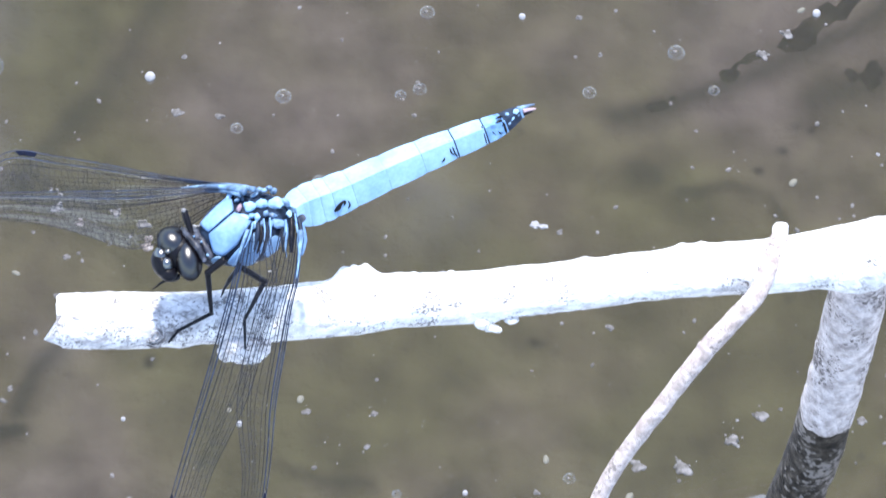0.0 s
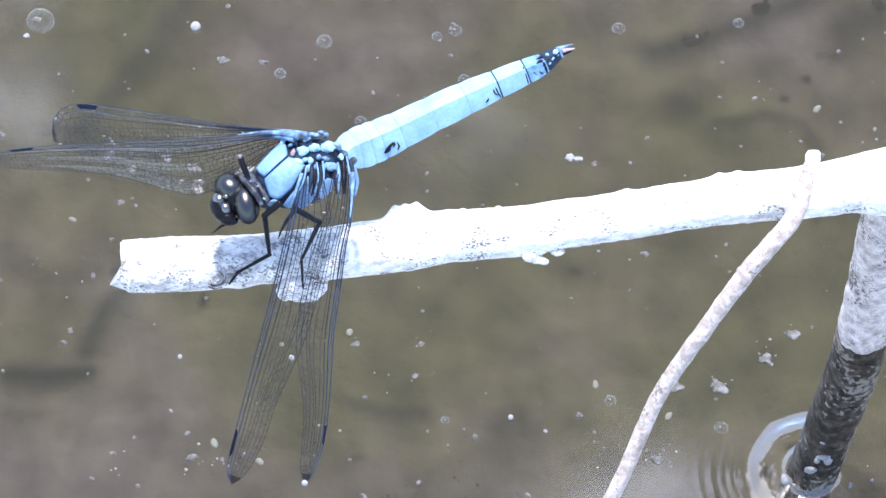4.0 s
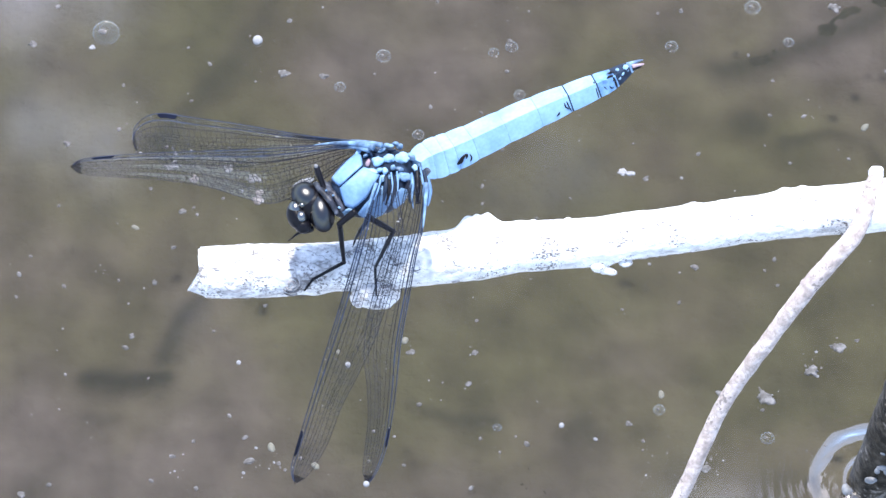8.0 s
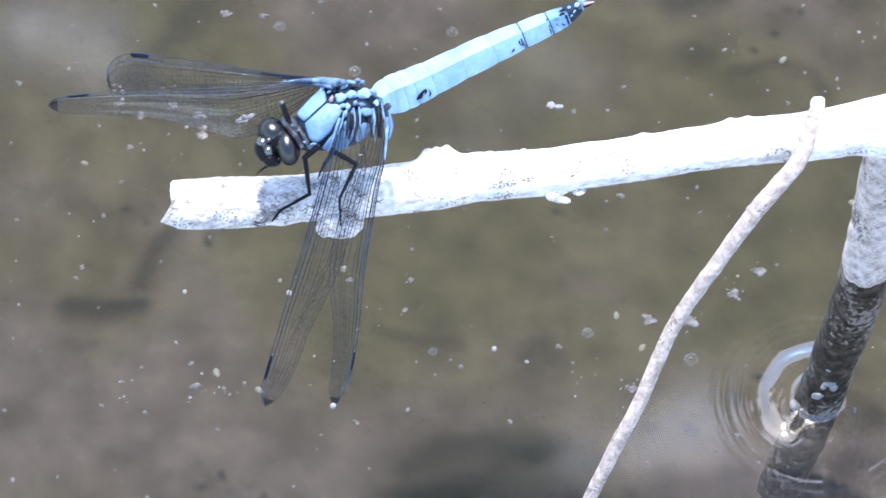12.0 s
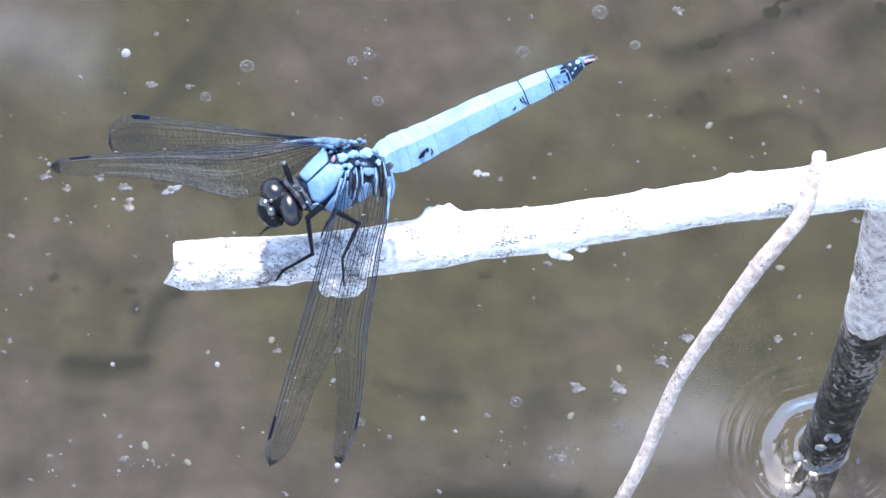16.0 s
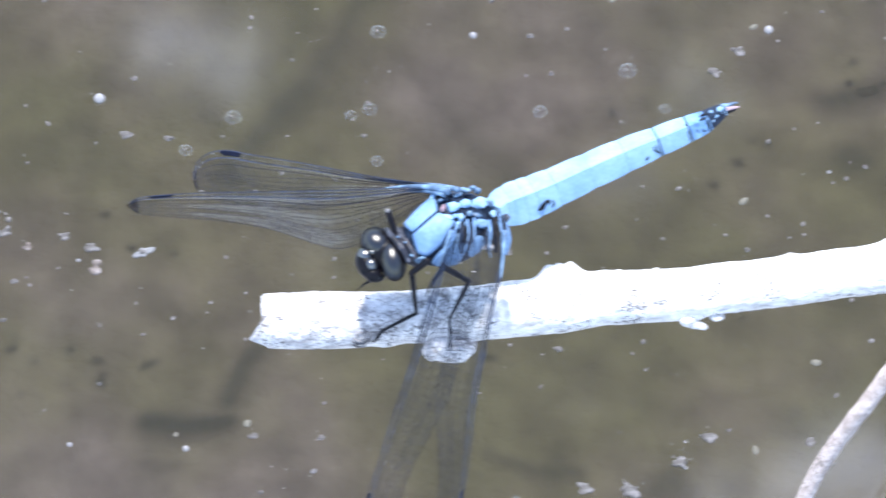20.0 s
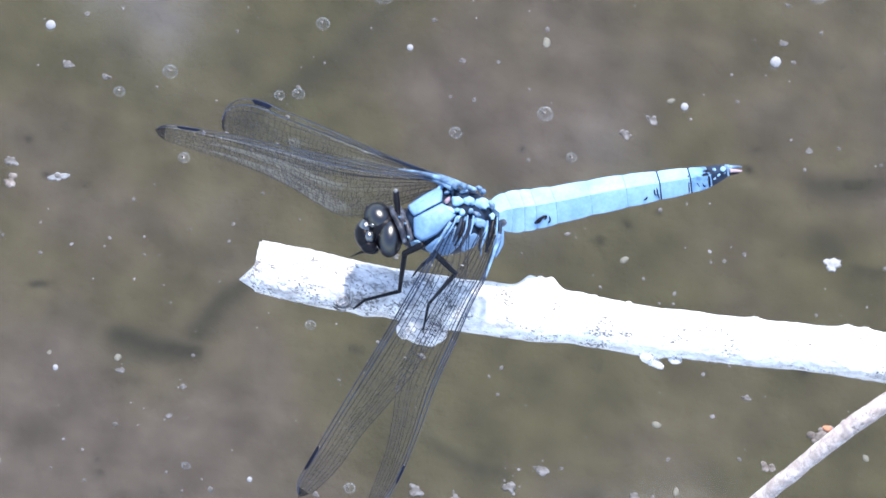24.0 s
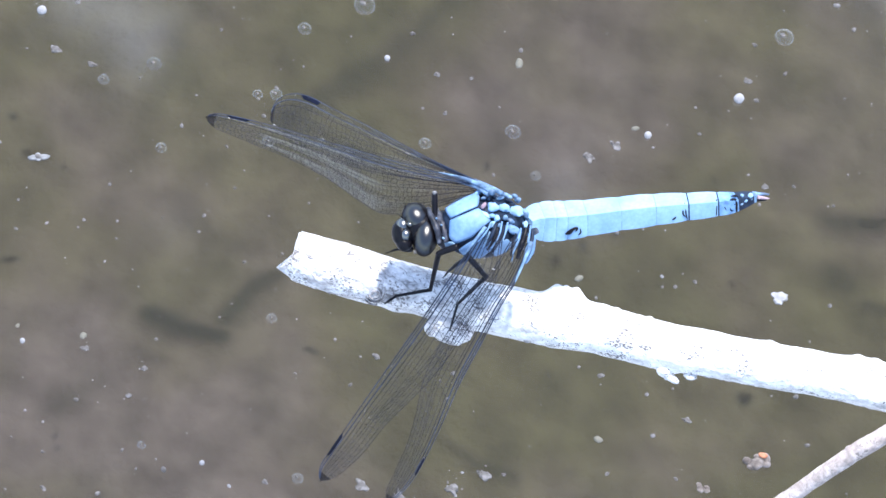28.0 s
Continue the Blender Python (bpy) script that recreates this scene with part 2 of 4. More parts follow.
STRAW = shader("straw_speck", [(0.1, 0.096, 0.078), (0.2, 0.192, 0.16)], 900, 0.7, spec=0.3)
DEBRIS = shader("brown_debris", [(0.06, 0.05, 0.045), (0.15, 0.128, 0.118), (0.26, 0.235, 0.23)], 900, 0.8, 0.0002, 1800, spec=0.3)
RUST = shader("rusty_leaf_scrap", [(0.30, 0.10, 0.05), (0.42, 0.2, 0.12)], 900, 0.7, spec=0.3)
LEAF = shader("willow_leaf", [(0.03, 0.05, 0.015), (0.05, 0.085, 0.025), (0.07, 0.11, 0.035)], 40, 0.5, 0.0003, 300, spec=0.4, vary=0.2)
TRUNK = shader("willow_bark", [(0.08, 0.065, 0.05), (0.16, 0.135, 0.11)], 18, 0.9, 0.004, 60, spec=0.1)
PINK = shader("pinkish_cuticle", [(0.26, 0.18, 0.22), (0.34, 0.26, 0.30)], 900, 0.6, spec=0.3)
NAVY = shader("navy_cuticle", [(0.006, 0.009, 0.018), (0.02, 0.034, 0.065)], 900, 0.45, 0.00004, 2500, spec=0.12)
BUBBLE = see_through("bubble_film", (0.25, 0.25, 0.26), 0.03, 0.03, 1.2, 1.4)


# ---- building helpers ----
def mm(*v):
    return Vector([float(c) / 1000 for c in v])


def origin(ob):
    at = Vector(ob.location)
    while ob.parent:
        ob = ob.parent
        at += ob.location
    return at


def thing(name, at, label, category, group="", kind=""):
    ob = new(name)
    ob.empty_display_size = 0.003
    ob.location = at
    return tagged(ob, label, category, group, kind)


def link_mesh(name, bm, material, smooth=True, keel=False):
    me = bpy.data.meshes.new(name)
    bmesh.ops.recalc_face_normals(bm, faces=bm.faces)
    bm.to_mesh(me)
    bm.free()
    if smooth:
        me.polygons.foreach_set("use_smooth", [True] * len(me.polygons))
    if keel:
        me.set_sharp_from_angle(angle=0.7)
    me.materials.append(material)
    return me


def part(name, bm, material, parent, label="", smooth=True, keel=False):
    """One mesh object under its thing or part; the bmesh is given in world places."""
    bmesh.ops.translate(bm, verts=bm.verts, vec=-origin(parent))
    ob = new(name, link_mesh(name, bm, material, smooth, keel))
    ob.parent = parent
    return tagged(ob, label)


def solid(name, bm, material, at, label, category, group="", kind=""):
    """A thing of one mesh, whose origin lies at the place given."""
    bmesh.ops.translate(bm, verts=bm.verts, vec=-at)
    ob = new(name, link_mesh(name, bm, material))
    ob.location = at
    return tagged(ob, label, category, group, kind)


def spline(points, n):
    """n + 1 places and values evenly along a smooth line through the rows."""
    p = [np.array(q, float) for q in points]
    p = [2 * p[0] - p[1], *p, 2 * p[-1] - p[-2]]
    out = []
    for k in range(n + 1):
        s = k / n * (len(points) - 1)
        i = min(int(s), len(points) - 2)
        u = s - i
        a, b, c, d = p[i], p[i + 1], p[i + 2], p[i + 3]
        out.append(0.5 * (2 * b + (c - a) * u + (2 * a - 5 * b + 4 * c - d) * u * u + (3 * b - a - 3 * c + d) * u ** 3))
    return out


# outline of the broken end: height on the section, and how far the wood juts out there (mm)
LIP_AT, LIP_OUT = (-1.0, -0.92, -0.8, -0.66, -0.4, 0.1, 1.0), (-0.9, -0.3, 1.1, 0.7, 0.15, -0.15, -0.3)


def tube(rows, n=40, around=16, rough=0.0, grain=400.0, profile=None, up=Vector((0, 0, 1)), bm=None, jag=0.0, bumps=(), lip=None):
    """A closed tube along rows of x, y, z, radius (mm). rough: how uneven, as a share of the radius. profile(angle): the section."""
    bm = bm or bmesh.new()
    line = spline(rows, n)
    rings = []
    for k, q in enumerate(line):
        c = mm(*q[:3])
        d = Vector((line[min(k + 1, n)][:3] - line[max(k - 1, 0)][:3]).tolist()).normalized()
        side = d.cross(up).normalized()
        top = side.cross(d)
        ring = []
        for j in range(around):
            a = 2 * math.pi * j / around
            u, v = profile(a) if profile else (math.cos(a), math.sin(a))
            r = float(q[3]) / 1000
            w = c + r * (u * side + v * top)
            if rough:
                w += (w - c) * rough * (noise.noise(w * grain) + 0.5 * noise.noise(w * grain * 3.1))
            for bx, by, bz, br, bh in bumps:
                far = (w - mm(bx, by, bz)).length * 1000
                if far < 2.5 * br:
                    w += (w - c).normalized() * bh / 1000 * math.exp(-(far / br) ** 2) * (1 + 0.35 * noise.noise(w * 900))
            if lip and k < 30:
                w -= d * (1 - k / 30) / 1000 * (float(np.interp((w - c).dot(lip) / r, LIP_AT, LIP_OUT)) + 0.5 * noise.noise(w * 900) + 0.3 * noise.noise(w * 2600))
            if jag and k < 14:
                w -= d * jag / 1000 * (1 - k / 14) * (0.7 * noise.noise(Vector((math.cos(a) * 1.6, math.sin(a) * 1.6, 3.3))) + 0.5 * noise.noise(Vector((math.cos(a) * 4, math.sin(a) * 4, 7.7))) - 0.35 * v)
            ring.append(bm.verts.new(w))
        rings.append(ring)
    for a, b in zip(rings, rings[1:]):
        for j in range(around):
            bm.faces.new((a[j], a[(j + 1) % around], b[(j + 1) % around], b[j]))
    for ring, q in ((rings[0], line[0]), (rings[-1], line[-1])):
        mid = bm.verts.new(sum((v.co for v in ring), Vector()) / around)
        for j in range(around):
            bm.faces.new((ring[j], ring[(j + 1) % around], mid))
    return bm


def ball(at, axes, turn=None, rough=0.0, grain=800.0, level=3, bm=None):
    """An uneven ellipsoid at a place in mm, with half axes in mm."""
    b = bmesh.new()
    bmesh.ops.create_icosphere(b, subdivisions=level, radius=1)
    off = mm(*at)
    for v in b.verts:
        n = v.co.copy()
        w = Vector((n.x * axes[0], n.y * axes[1], n.z * axes[2])) / 1000
        if turn:
            w = turn @ w
        if rough:
            w *= 1 + rough * (noise.noise((off + w) * grain) + 0.6 * noise.noise((off + w) * grain * 2.7))
        v.co = off + w
    if bm is None:
        return b
    me = bpy.data.meshes.new("tmp")
    b.to_mesh(me)
    b.free()
    bm.from_mesh(me)
    bpy.data.meshes.remove(me)
    return bm


def frame_of(a, up):
    """A turn whose x runs along a and whose z lies as near up as it can."""
    a = Vector(a).normalized()
    y = Vector(up).cross(a).normalized()
    return Matrix((a, y, a.cross(y))).transposed()


# ---- pond ----
def polar_sheet(centre, radii, around, height):
    bm = bmesh.new()
    rings = []
    for r in radii:
        ring = []
        for j in range(around):
            a = 2 * math.pi * j / around
            x, y = centre[0] + r * math.cos(a), centre[1] + r * math.sin(a)
            ring.append(bm.verts.new(mm(x, y, height(x, y, r))))
        rings.append(ring)
    mid = bm.verts.new(mm(*centre, height(*centre, 0)))
    for j in range(around):
        bm.faces.new((mid, rings[0][j], rings[0][(j + 1) % around]))
    for a, b in zip(rings, rings[1:]):
        for j in range(around):
            bm.faces.new((a[j], b[j], b[(j + 1) % around], a[(j + 1) % around]))
    return bm


STEM_FOOT = (47.2, 7.6)


def swell(x, y, r):
    """Meniscus on the stem, a raised collar of surface film round it, and a few thin rings."""
    if r > 30:
        return 0.0
    a = math.atan2(y - STEM_FOOT[1], x - STEM_FOOT[0])
    ca, sa = math.cos(a), math.sin(a)
    off = abs((a - 2.6 + math.pi) % (2 * math.pi) - math.pi)
    west = min(1.0, max(0.0, (1.75 - off) / 0.55))
    west = west * west * (3 - 2 * west)
    edge = 6.1 + 0.35 * noise.noise(Vector((1.6 * ca, 1.6 * sa, 0.4)))
    h = math.exp(-max(0.0, r - 2.8) / 0.3) * (0.12 + 0.4 * max(0.0, -sa) ** 4)
    h += (0.01 + 0.34 * west) / (1 + math.exp((r - edge) / (0.36 + 0.16 * noise.noise(Vector((3 * ca, 3 * sa, 2))))))
    h += 0.03 * west * math.exp(-((r - 5.6) / 0.8) ** 2) * noise.noise(Vector((4 * ca, 4 * sa, r * 2.2)))
    h += 0.0013 * math.sin(2 * math.pi * (r + 0.4 * noise.noise(Vector((2 * ca, 2 * sa, 0)))) / 0.95) * math.exp(-((r - 8.2) / 1.5) ** 2) * (0.5 + 0.9 * west)
    h += 0.003 * math.exp(-((r - 10.9) / 0.3) ** 2) + 0.0015 * math.exp(-((r - 12.2) / 0.3) ** 2)
    return h


def bed(x, y, r):
    w = Vector((x, y, 0))
    return -18 + (1.6 * noise.noise(w / 24) + 0.7 * noise.noise(w / 8) + 0.25 * noise.noise(w / 2.6) if r < 320 else 0)


# soft dark patches coloured into the bed: line, half width, depth of tone
DARK_PATCHES = (([(-40, 28.6), (-36, 28.3), (-31.5, 29.2)], 1.35, 1.0), ([(-31.8, 31.5), (-30.4, 36), (-28, 39.4)], 1.3, 0.8), ([(-4, 26.2), (1.1, 24.1), (5.7, 23.9)], 0.8, 0.6), ([(13.7, 22.4), (15.3, 24), (17, 22.3)], 1.4, 0.55),
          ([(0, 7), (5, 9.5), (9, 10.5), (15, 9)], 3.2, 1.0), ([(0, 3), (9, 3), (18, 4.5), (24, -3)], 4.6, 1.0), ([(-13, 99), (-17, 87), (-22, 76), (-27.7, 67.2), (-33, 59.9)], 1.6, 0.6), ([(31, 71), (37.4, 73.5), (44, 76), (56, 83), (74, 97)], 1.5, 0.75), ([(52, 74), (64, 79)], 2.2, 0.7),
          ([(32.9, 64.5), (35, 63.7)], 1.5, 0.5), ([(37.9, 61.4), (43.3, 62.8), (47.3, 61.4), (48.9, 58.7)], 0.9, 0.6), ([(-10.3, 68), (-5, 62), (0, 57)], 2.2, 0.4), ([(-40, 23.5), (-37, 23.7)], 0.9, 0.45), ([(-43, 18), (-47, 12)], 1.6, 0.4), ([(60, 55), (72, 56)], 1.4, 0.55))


def patch_tone(x, y):
    """How dark the bed is coloured at each place."""
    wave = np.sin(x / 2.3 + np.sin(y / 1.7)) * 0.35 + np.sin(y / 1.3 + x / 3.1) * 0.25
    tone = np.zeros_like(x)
    for line, wide, dark in DARK_PATCHES:
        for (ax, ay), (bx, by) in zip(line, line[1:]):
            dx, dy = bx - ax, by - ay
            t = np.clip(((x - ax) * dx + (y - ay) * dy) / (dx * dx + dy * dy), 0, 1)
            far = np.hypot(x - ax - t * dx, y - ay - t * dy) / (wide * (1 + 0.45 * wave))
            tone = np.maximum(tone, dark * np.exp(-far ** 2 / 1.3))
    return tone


def build_pond():
    radii = [2.2 + 0.12 * k for k in range(95)] + [14 + 2.5 * k for k in range(50)] + [140, 160, 200, 300, 500, 1000, 2500, 6000, 20000, 60000]
    water = new("water", link_mesh("water", polar_sheet(STEM_FOOT, radii, 180, swell), WATER))
    tagged(water, "still murky olive-brown pond water with faint sky reflections", "water", kind="structure")
    water.visible_shadow = False
    radii = [0.8 * k for k in range(1, 225)] + [190, 220, 320, 500, 1000, 2500, 6000, 20000, 60000]
    ground = new("ground", link_mesh("ground", polar_sheet((10, 40), radii, 360, bed), MUD))
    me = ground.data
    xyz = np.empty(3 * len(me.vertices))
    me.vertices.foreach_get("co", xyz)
    # soft dark patches of the bed, coloured and raised a little
    dark = patch_tone(xyz[0::3] * 1000, xyz[1::3] * 1000)
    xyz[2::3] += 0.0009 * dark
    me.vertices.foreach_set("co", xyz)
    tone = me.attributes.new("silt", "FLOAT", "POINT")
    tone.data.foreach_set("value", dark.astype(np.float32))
    tagged(ground, "soft olive-brown mud of the shallow pond bed", "pond bed", kind="structure")


def sunken(name, rows, label):
    ob = solid(name, tube([(x, y, z - 1.0 - 0.55 * r, 0.8 * r) for x, y, z, r in rows], 50, 12, 0.8, 260), SUNKEN, mm(*rows[0][:3]), label, "sunken twig", "sunken twigs")
    return ob


def build_sunken():
    z = -17.2
    sunken("sunken_twig", [(29, 70.4, z, 0.2), (35, 72.6, z, 1.0), (42, 76, z, 1.8), (50, 81.5, z, 2.4), (60, 90, z, 2.6), (74, 101, z, 2)], "thick dark sunken stick tapering to a point")
    sunken("sunken_twig", [(49.5, 74.2, z, 0.3), (54, 76, z, 2.2), (60, 78, z, 2.8), (72, 82, z, 2.4)], "broad dark sunken stick half buried in mud")
    sunken("sunken_twig", [(36.5, 61.3, z, 0.3), (40, 62.3, z, 0.8), (44, 62.9, z, 0.8), (47.5, 61.7, z, 0.6), (49, 58.5, z, 0.3)], "thin curved dark twig on the pond bed")


BED_FLAKES = []


def settle(rows, spread, count, rng):
    """Dark flakes strewn loosely along a line on the bed."""
    line = spline(rows, 60)
    for k in range(count):
        q = rng.choice(line)
        x, y = q[0] + rng.gauss(0, spread * q[3]), q[1] + rng.gauss(0, spread * q[3])
        BED_FLAKES.append((x, y, 0.035 + 0.085 * rng.random() ** 2))


def build_bed_flakes():
    rng = random.Random(33)
    # flakes that darken one broad patch of the bed
    settle([(1, 7, 0, 2.2), (6, 8.5, 0, 3.4), (11, 9, 0, 3.6), (15, 7, 0, 3.0), (18, 2, 0, 2.6), (22, -4, 0, 2.2)], 0.85, 2500, rng)
    bm = bmesh.new()
    for x, y, r in BED_FLAKES:
        z = bed(x, y, 10) + 0.12 + rng.uniform(0, 0.4)
        turn, long = rng.uniform(0, 6.3), rng.uniform(1.0, 2.2)
        ring = []
        for j in range(6):
            a, k = j * math.pi / 3, r * rng.uniform(0.6, 1.2)
            u, v = k * long * math.cos(a), k * math.sin(a)
            ring.append(bm.verts.new(mm(x + u * math.cos(turn) - v * math.sin(turn), y + u * math.sin(turn) + v * math.cos(turn), z)))
        top, low = bm.verts.new(mm(x, y, z + 0.05)), bm.verts.new(mm(x, y, z - 0.05))
        for j in range(6):
            bm.faces.new((ring[j], ring[(j + 1) % 6], top))
            bm.faces.new((ring[(j + 1) % 6], ring[j], low))
    solid("dark_flakes", bm, SUNKEN, mm(0, 0, -18), "small dark flakes strewn on the pond bed", "silt", kind="stuff")


# ---- branch ----
def lump(at, r, turn=None, axes=(1, 1, 1), rough=0.35):
    return ball(at, [r * a for a in axes], turn, rough, 500, 3)


def build_branch():
    root = thing("dead_branch", mm(*STEM_FOOT, 0), "sun-bleached whitish dead branch with a side twig, standing in the pond", "branch")
    stem = [(-26.6, -1.0, 57.5, 2.62), (-25.0, -1.0, 57.5, 2.74), (-21.5, -0.9, 57.5, 2.8), (-17.7, -0.6, 57.5, 2.8), (-11.5, 0, 57.5, 2.62), (-5.2, 0.7, 57.5, 2.74),
            (2.9, 2.0, 57.5, 2.87), (7.3, 2.9, 57.5, 2.74), (13.5, 3.5, 57.5, 2.62), (19.8, 4.6, 57.5, 2.55), (26, 5.7, 57.5, 2.49), (32.3, 7, 57.5, 2.49),
            (38.6, 8, 57.5, 2.62), (44.8, 8.8, 57.5, 2.74), (49.1, 9.7, 57.6, 2.93), (56, 11.2, 57.9, 3.2), (66, 13.5, 58.5, 3.1), (80, 17, 59.5, 3.0)]
    bumps = ((2.0, 4.4, 60.0, 1.0, 2.5), (4.0, 4.6, 60.0, 1.1, 1.9), (-7.9, -2.2, 55.9, 2.3, 0.5), (25.8, 7.7, 59.5, 0.8, 0.5), (35.6, 9.6, 59.4, 0.9, 0.45), (37.4, 9.9, 59.3, 0.8, 0.4),
             (-17, -2.6, 59, 1.5, 0.35), (-22, 0.5, 60, 1.6, 0.25), (53.5, 8.5, 55.6, 3.0, 1.0), (16.4, 1.4, 56.3, 0.8, 0.5), (-14, -3.0, 56, 1.2, 0.3), (45, 6.5, 59.5, 2.0, 0.4))
    part("broken_end", tube([(*q[:3], q[3] + 0.015) for q in spline(stem, 170)[:47]], 235, 48, 0.05, 420, bumps=bumps, lip=Vector((0, 0.866, 0.5))), ENDWOOD, root, "weathered grey-white broken end")
    part("stem", tube(spline(stem, 170)[45:], 330, 48, 0.05, 420, bumps=bumps), BARK, root, "bleached white bark")
    up = [(47.0, 7.4, -2, 2.7), (49.0, 8.3, 9, 2.75), (51.0, 9.2, 20, 2.85), (52.4, 9.8, 34, 2.9), (53.4, 9.9, 48, 2.95), (53.9, 10.2, 57, 2.7)]
    part("upright", tube([(51.7, 9.5, 27, 2.87), (52.4, 9.8, 34, 2.9), up[4], up[5]], 90, 28, 0.06, 420, jag=1.2), GREYBARK, root, "grey speckled dry upper stem")
    wet = [(43.2, 5.6, -19, 2.6), (45.2, 6.6, -10, 2.65), up[0], up[1], (51.0, 9.2, 20.0, 2.82), (51.7, 9.5, 27, 2.82), (51.9, 9.6, 28.6, 2.7)]
    part("wet_foot", tube(wet, 100, 28, 0.06, 420), WETBARK, root, "dark wet foot of the stem going into the water")
    # pale chips; the last two, at the waterline, are glints built as lumps
    for x, y, z, r, axes in ((46.8, 5.2, 4.5, 0.62, (1.2, 0.6, 1.0)), (48.1, 5.5, 6.9, 0.55, (1.4, 0.6, 0.7)), (48.7, 5.6, 6.0, 0.5, (0.8, 0.6, 1.3)), (47.6, 5.4, 6.4, 0.42, (0.7, 0.6, 1.3)), (48.4, 5.9, 9.4, 0.4, (1.3, 0.6, 0.8)), (44.4, 6.4, 0.3, 0.55, (0.8, 1.1, 0.9)), (51.4, 5.9, 0.1, 0.3, (0.8, 1.4, 0.6))):
        part("chip_and_glint", lump((x, y, z), r, None, axes, 0.6), HUSK, root, "pale wet chip and glint on the foot")
    twig = [(45.4, 11.3, 59.5, 0.6), (45.0, 10.0, 59.9, 0.95), (43.3, 4.9, 59.2, 0.95), (41.1, 2.5, 57.7, 0.97), (38.6, 0.4, 55.4, 0.97), (34.1, -3.2, 49.0, 0.88), (29.6, -6.7, 41.1, 0.83), (26.0, -11.8, 33.0, 0.81), (23.3, -14.9, 27.6, 0.8), (20.7, -17.9, 21.8, 0.76), (16.6, -22, 10, 0.75), (11.6, -27, -4, 0.72)]
    part("side_twig", tube(twig, 160, 16, 0.09, 600), TWIGBARK, root, "thin pale side twig bending down to the water")
    part("twig_node", lump((38.4, 0.3, 55.2), 0.95, None, (1, 0.9, 0.9)), TWIGBARK, root)
    part("twig_node", lump((30.2, -5.8, 43.1), 0.62, None, (0.7, 0.8, 1.5)), TWIGBARK, root)
    part("twig_node", lump((26.0, -11.8, 33.0), 0.85, None, (0.9, 0.8, 1.0)), TWIGBARK, root)
    part("twig_stub", tube([(45.2, 10.4, 59.0, 0.95), (45.3, 11.6, 59.9, 0.8), (45.3, 12.2, 60.2, 0.5)], 12, 14, 0.3, 700), BARK, root, "broken stub of a side shoot")
    part("knot", lump((-16.6, -2.5, 58.6), 0.75, None, (1.1, 0.8, 1.0), 0.3), KNOTWOOD, root, "grey ringed knot")
    face_way = Vector((0.05, -0.85, 0.52)).normalized()
    ex = Vector((1, 0, 0)).cross(face_way).normalized()
    ey = face_way.cross(ex)
    for k, r in enumerate((0.35, 0.75, 1.15, 1.55)):
        c = Vector((-16.7, -1.9, 58.2)) + face_way * (1.56 - 0.14 * k)
        loop = [(*(c + r * (math.cos(a) * ex + 0.9 * math.sin(a) * ey)), 0.15 - 0.015 * k) for a in (i * 0.42 - 1.1 * k for i in range(13 - k))]
        part("bark_ridge", tube(loop, 30, 6, 0.5, 1500), KNOTWOOD, root)
    part("bark_lump", ball((-7.7, -2.35, 56.3), (2.75, 1.95, 1.9), None, 0.16, 420, 5), ENDWOOD, root, "rounded lump under the branch")
    part("bark_lump", ball((-9.4, -3.2, 56.2), (1.1, 1.0, 1.0), None, 0.25, 600, 4), ENDWOOD, root)
    part("bark_lump", lump((16.5, 1.1, 56.3), 1.0, Matrix.Rotation(0.6, 3, "Y"), (1.15, 0.8, 0.7), 0.95), BARK, root)
    part("bark_lump", lump((18.7, 1.9, 56.4), 0.42, None, (1.3, 0.8, 0.8), 0.9), BARK, root)
    for x, y, z, r in ((8.9, 4.6, 59.7, 0.45), (10.6, 4.8, 59.6, 0.35), (12.6, 5.1, 59.5, 0.35), (20.7, 2.9, 56.2, 0.45)):
        part("bark_lump", lump((x, y, z), r, None, (1.2, 0.9, 0.9), 0.4), BARK, root)
    rng = random.Random(4)
    for k in range(90):
        i = rng.uniform(0.04, 0.8)
        q = spline(stem, 200)[int(i * 200)]
        a = rng.choice((rng.gauss(-0.75, 0.35), rng.gauss(-1.0, 0.25), rng.uniform(-1.5, 1.2)))
        r = q[3] + 0.02
        at = (q[0], q[1] - r * math.cos(a), q[2] + r * math.sin(a))
        part("bark_fleck", lump(at, rng.uniform(0.07, 0.2), None, (rng.uniform(0.8, 1.8), 0.6, 0.6), 0.6), KNOTWOOD, root)
    line = spline(stem, 400)
    for cx, spread, count, lean in ((4.5, 1.4, 9, -0.1), (9.5, 2.0, 16, -1.1), (13.0, 1.3, 26, -0.8), (17.5, 1.2, 14, -0.85), (21.5, 1.2, 24, -0.55), (24.6, 1.3, 30, -0.6), (35, 1.6, 18, -0.8), (41, 1.4, 14, -0.7)):
        for k in range(count):
            x = rng.gauss(cx, spread)
            q = min(line, key=lambda p: abs(p[0] - x))
            a, r = rng.gauss(lean, 0.22), q[3] + 0.015
            c = (x, q[1] - r * math.cos(a), q[2] + r * math.sin(a))
            part("bark_fleck", ball(c, (rng.uniform(0.05, 0.17), rng.uniform(0.05, 0.1), rng.uniform(0.05, 0.1)), Matrix.Rotation(rng.uniform(0, 3), 3, "Y"), 0.5, 2500, 2), KNOTWOOD, root)


# ---- dragonfly ----
# Places on the insect are given from the middle of its thorax: u to the east, v up its visible side, h towards where that side faces.
SIDE_UP = Vector((0, 0.866, 0.5))
SIDE_OUT = Vector((0, -0.5, 0.866))
HEART = Vector((-7.6, 3.4, 69.2))
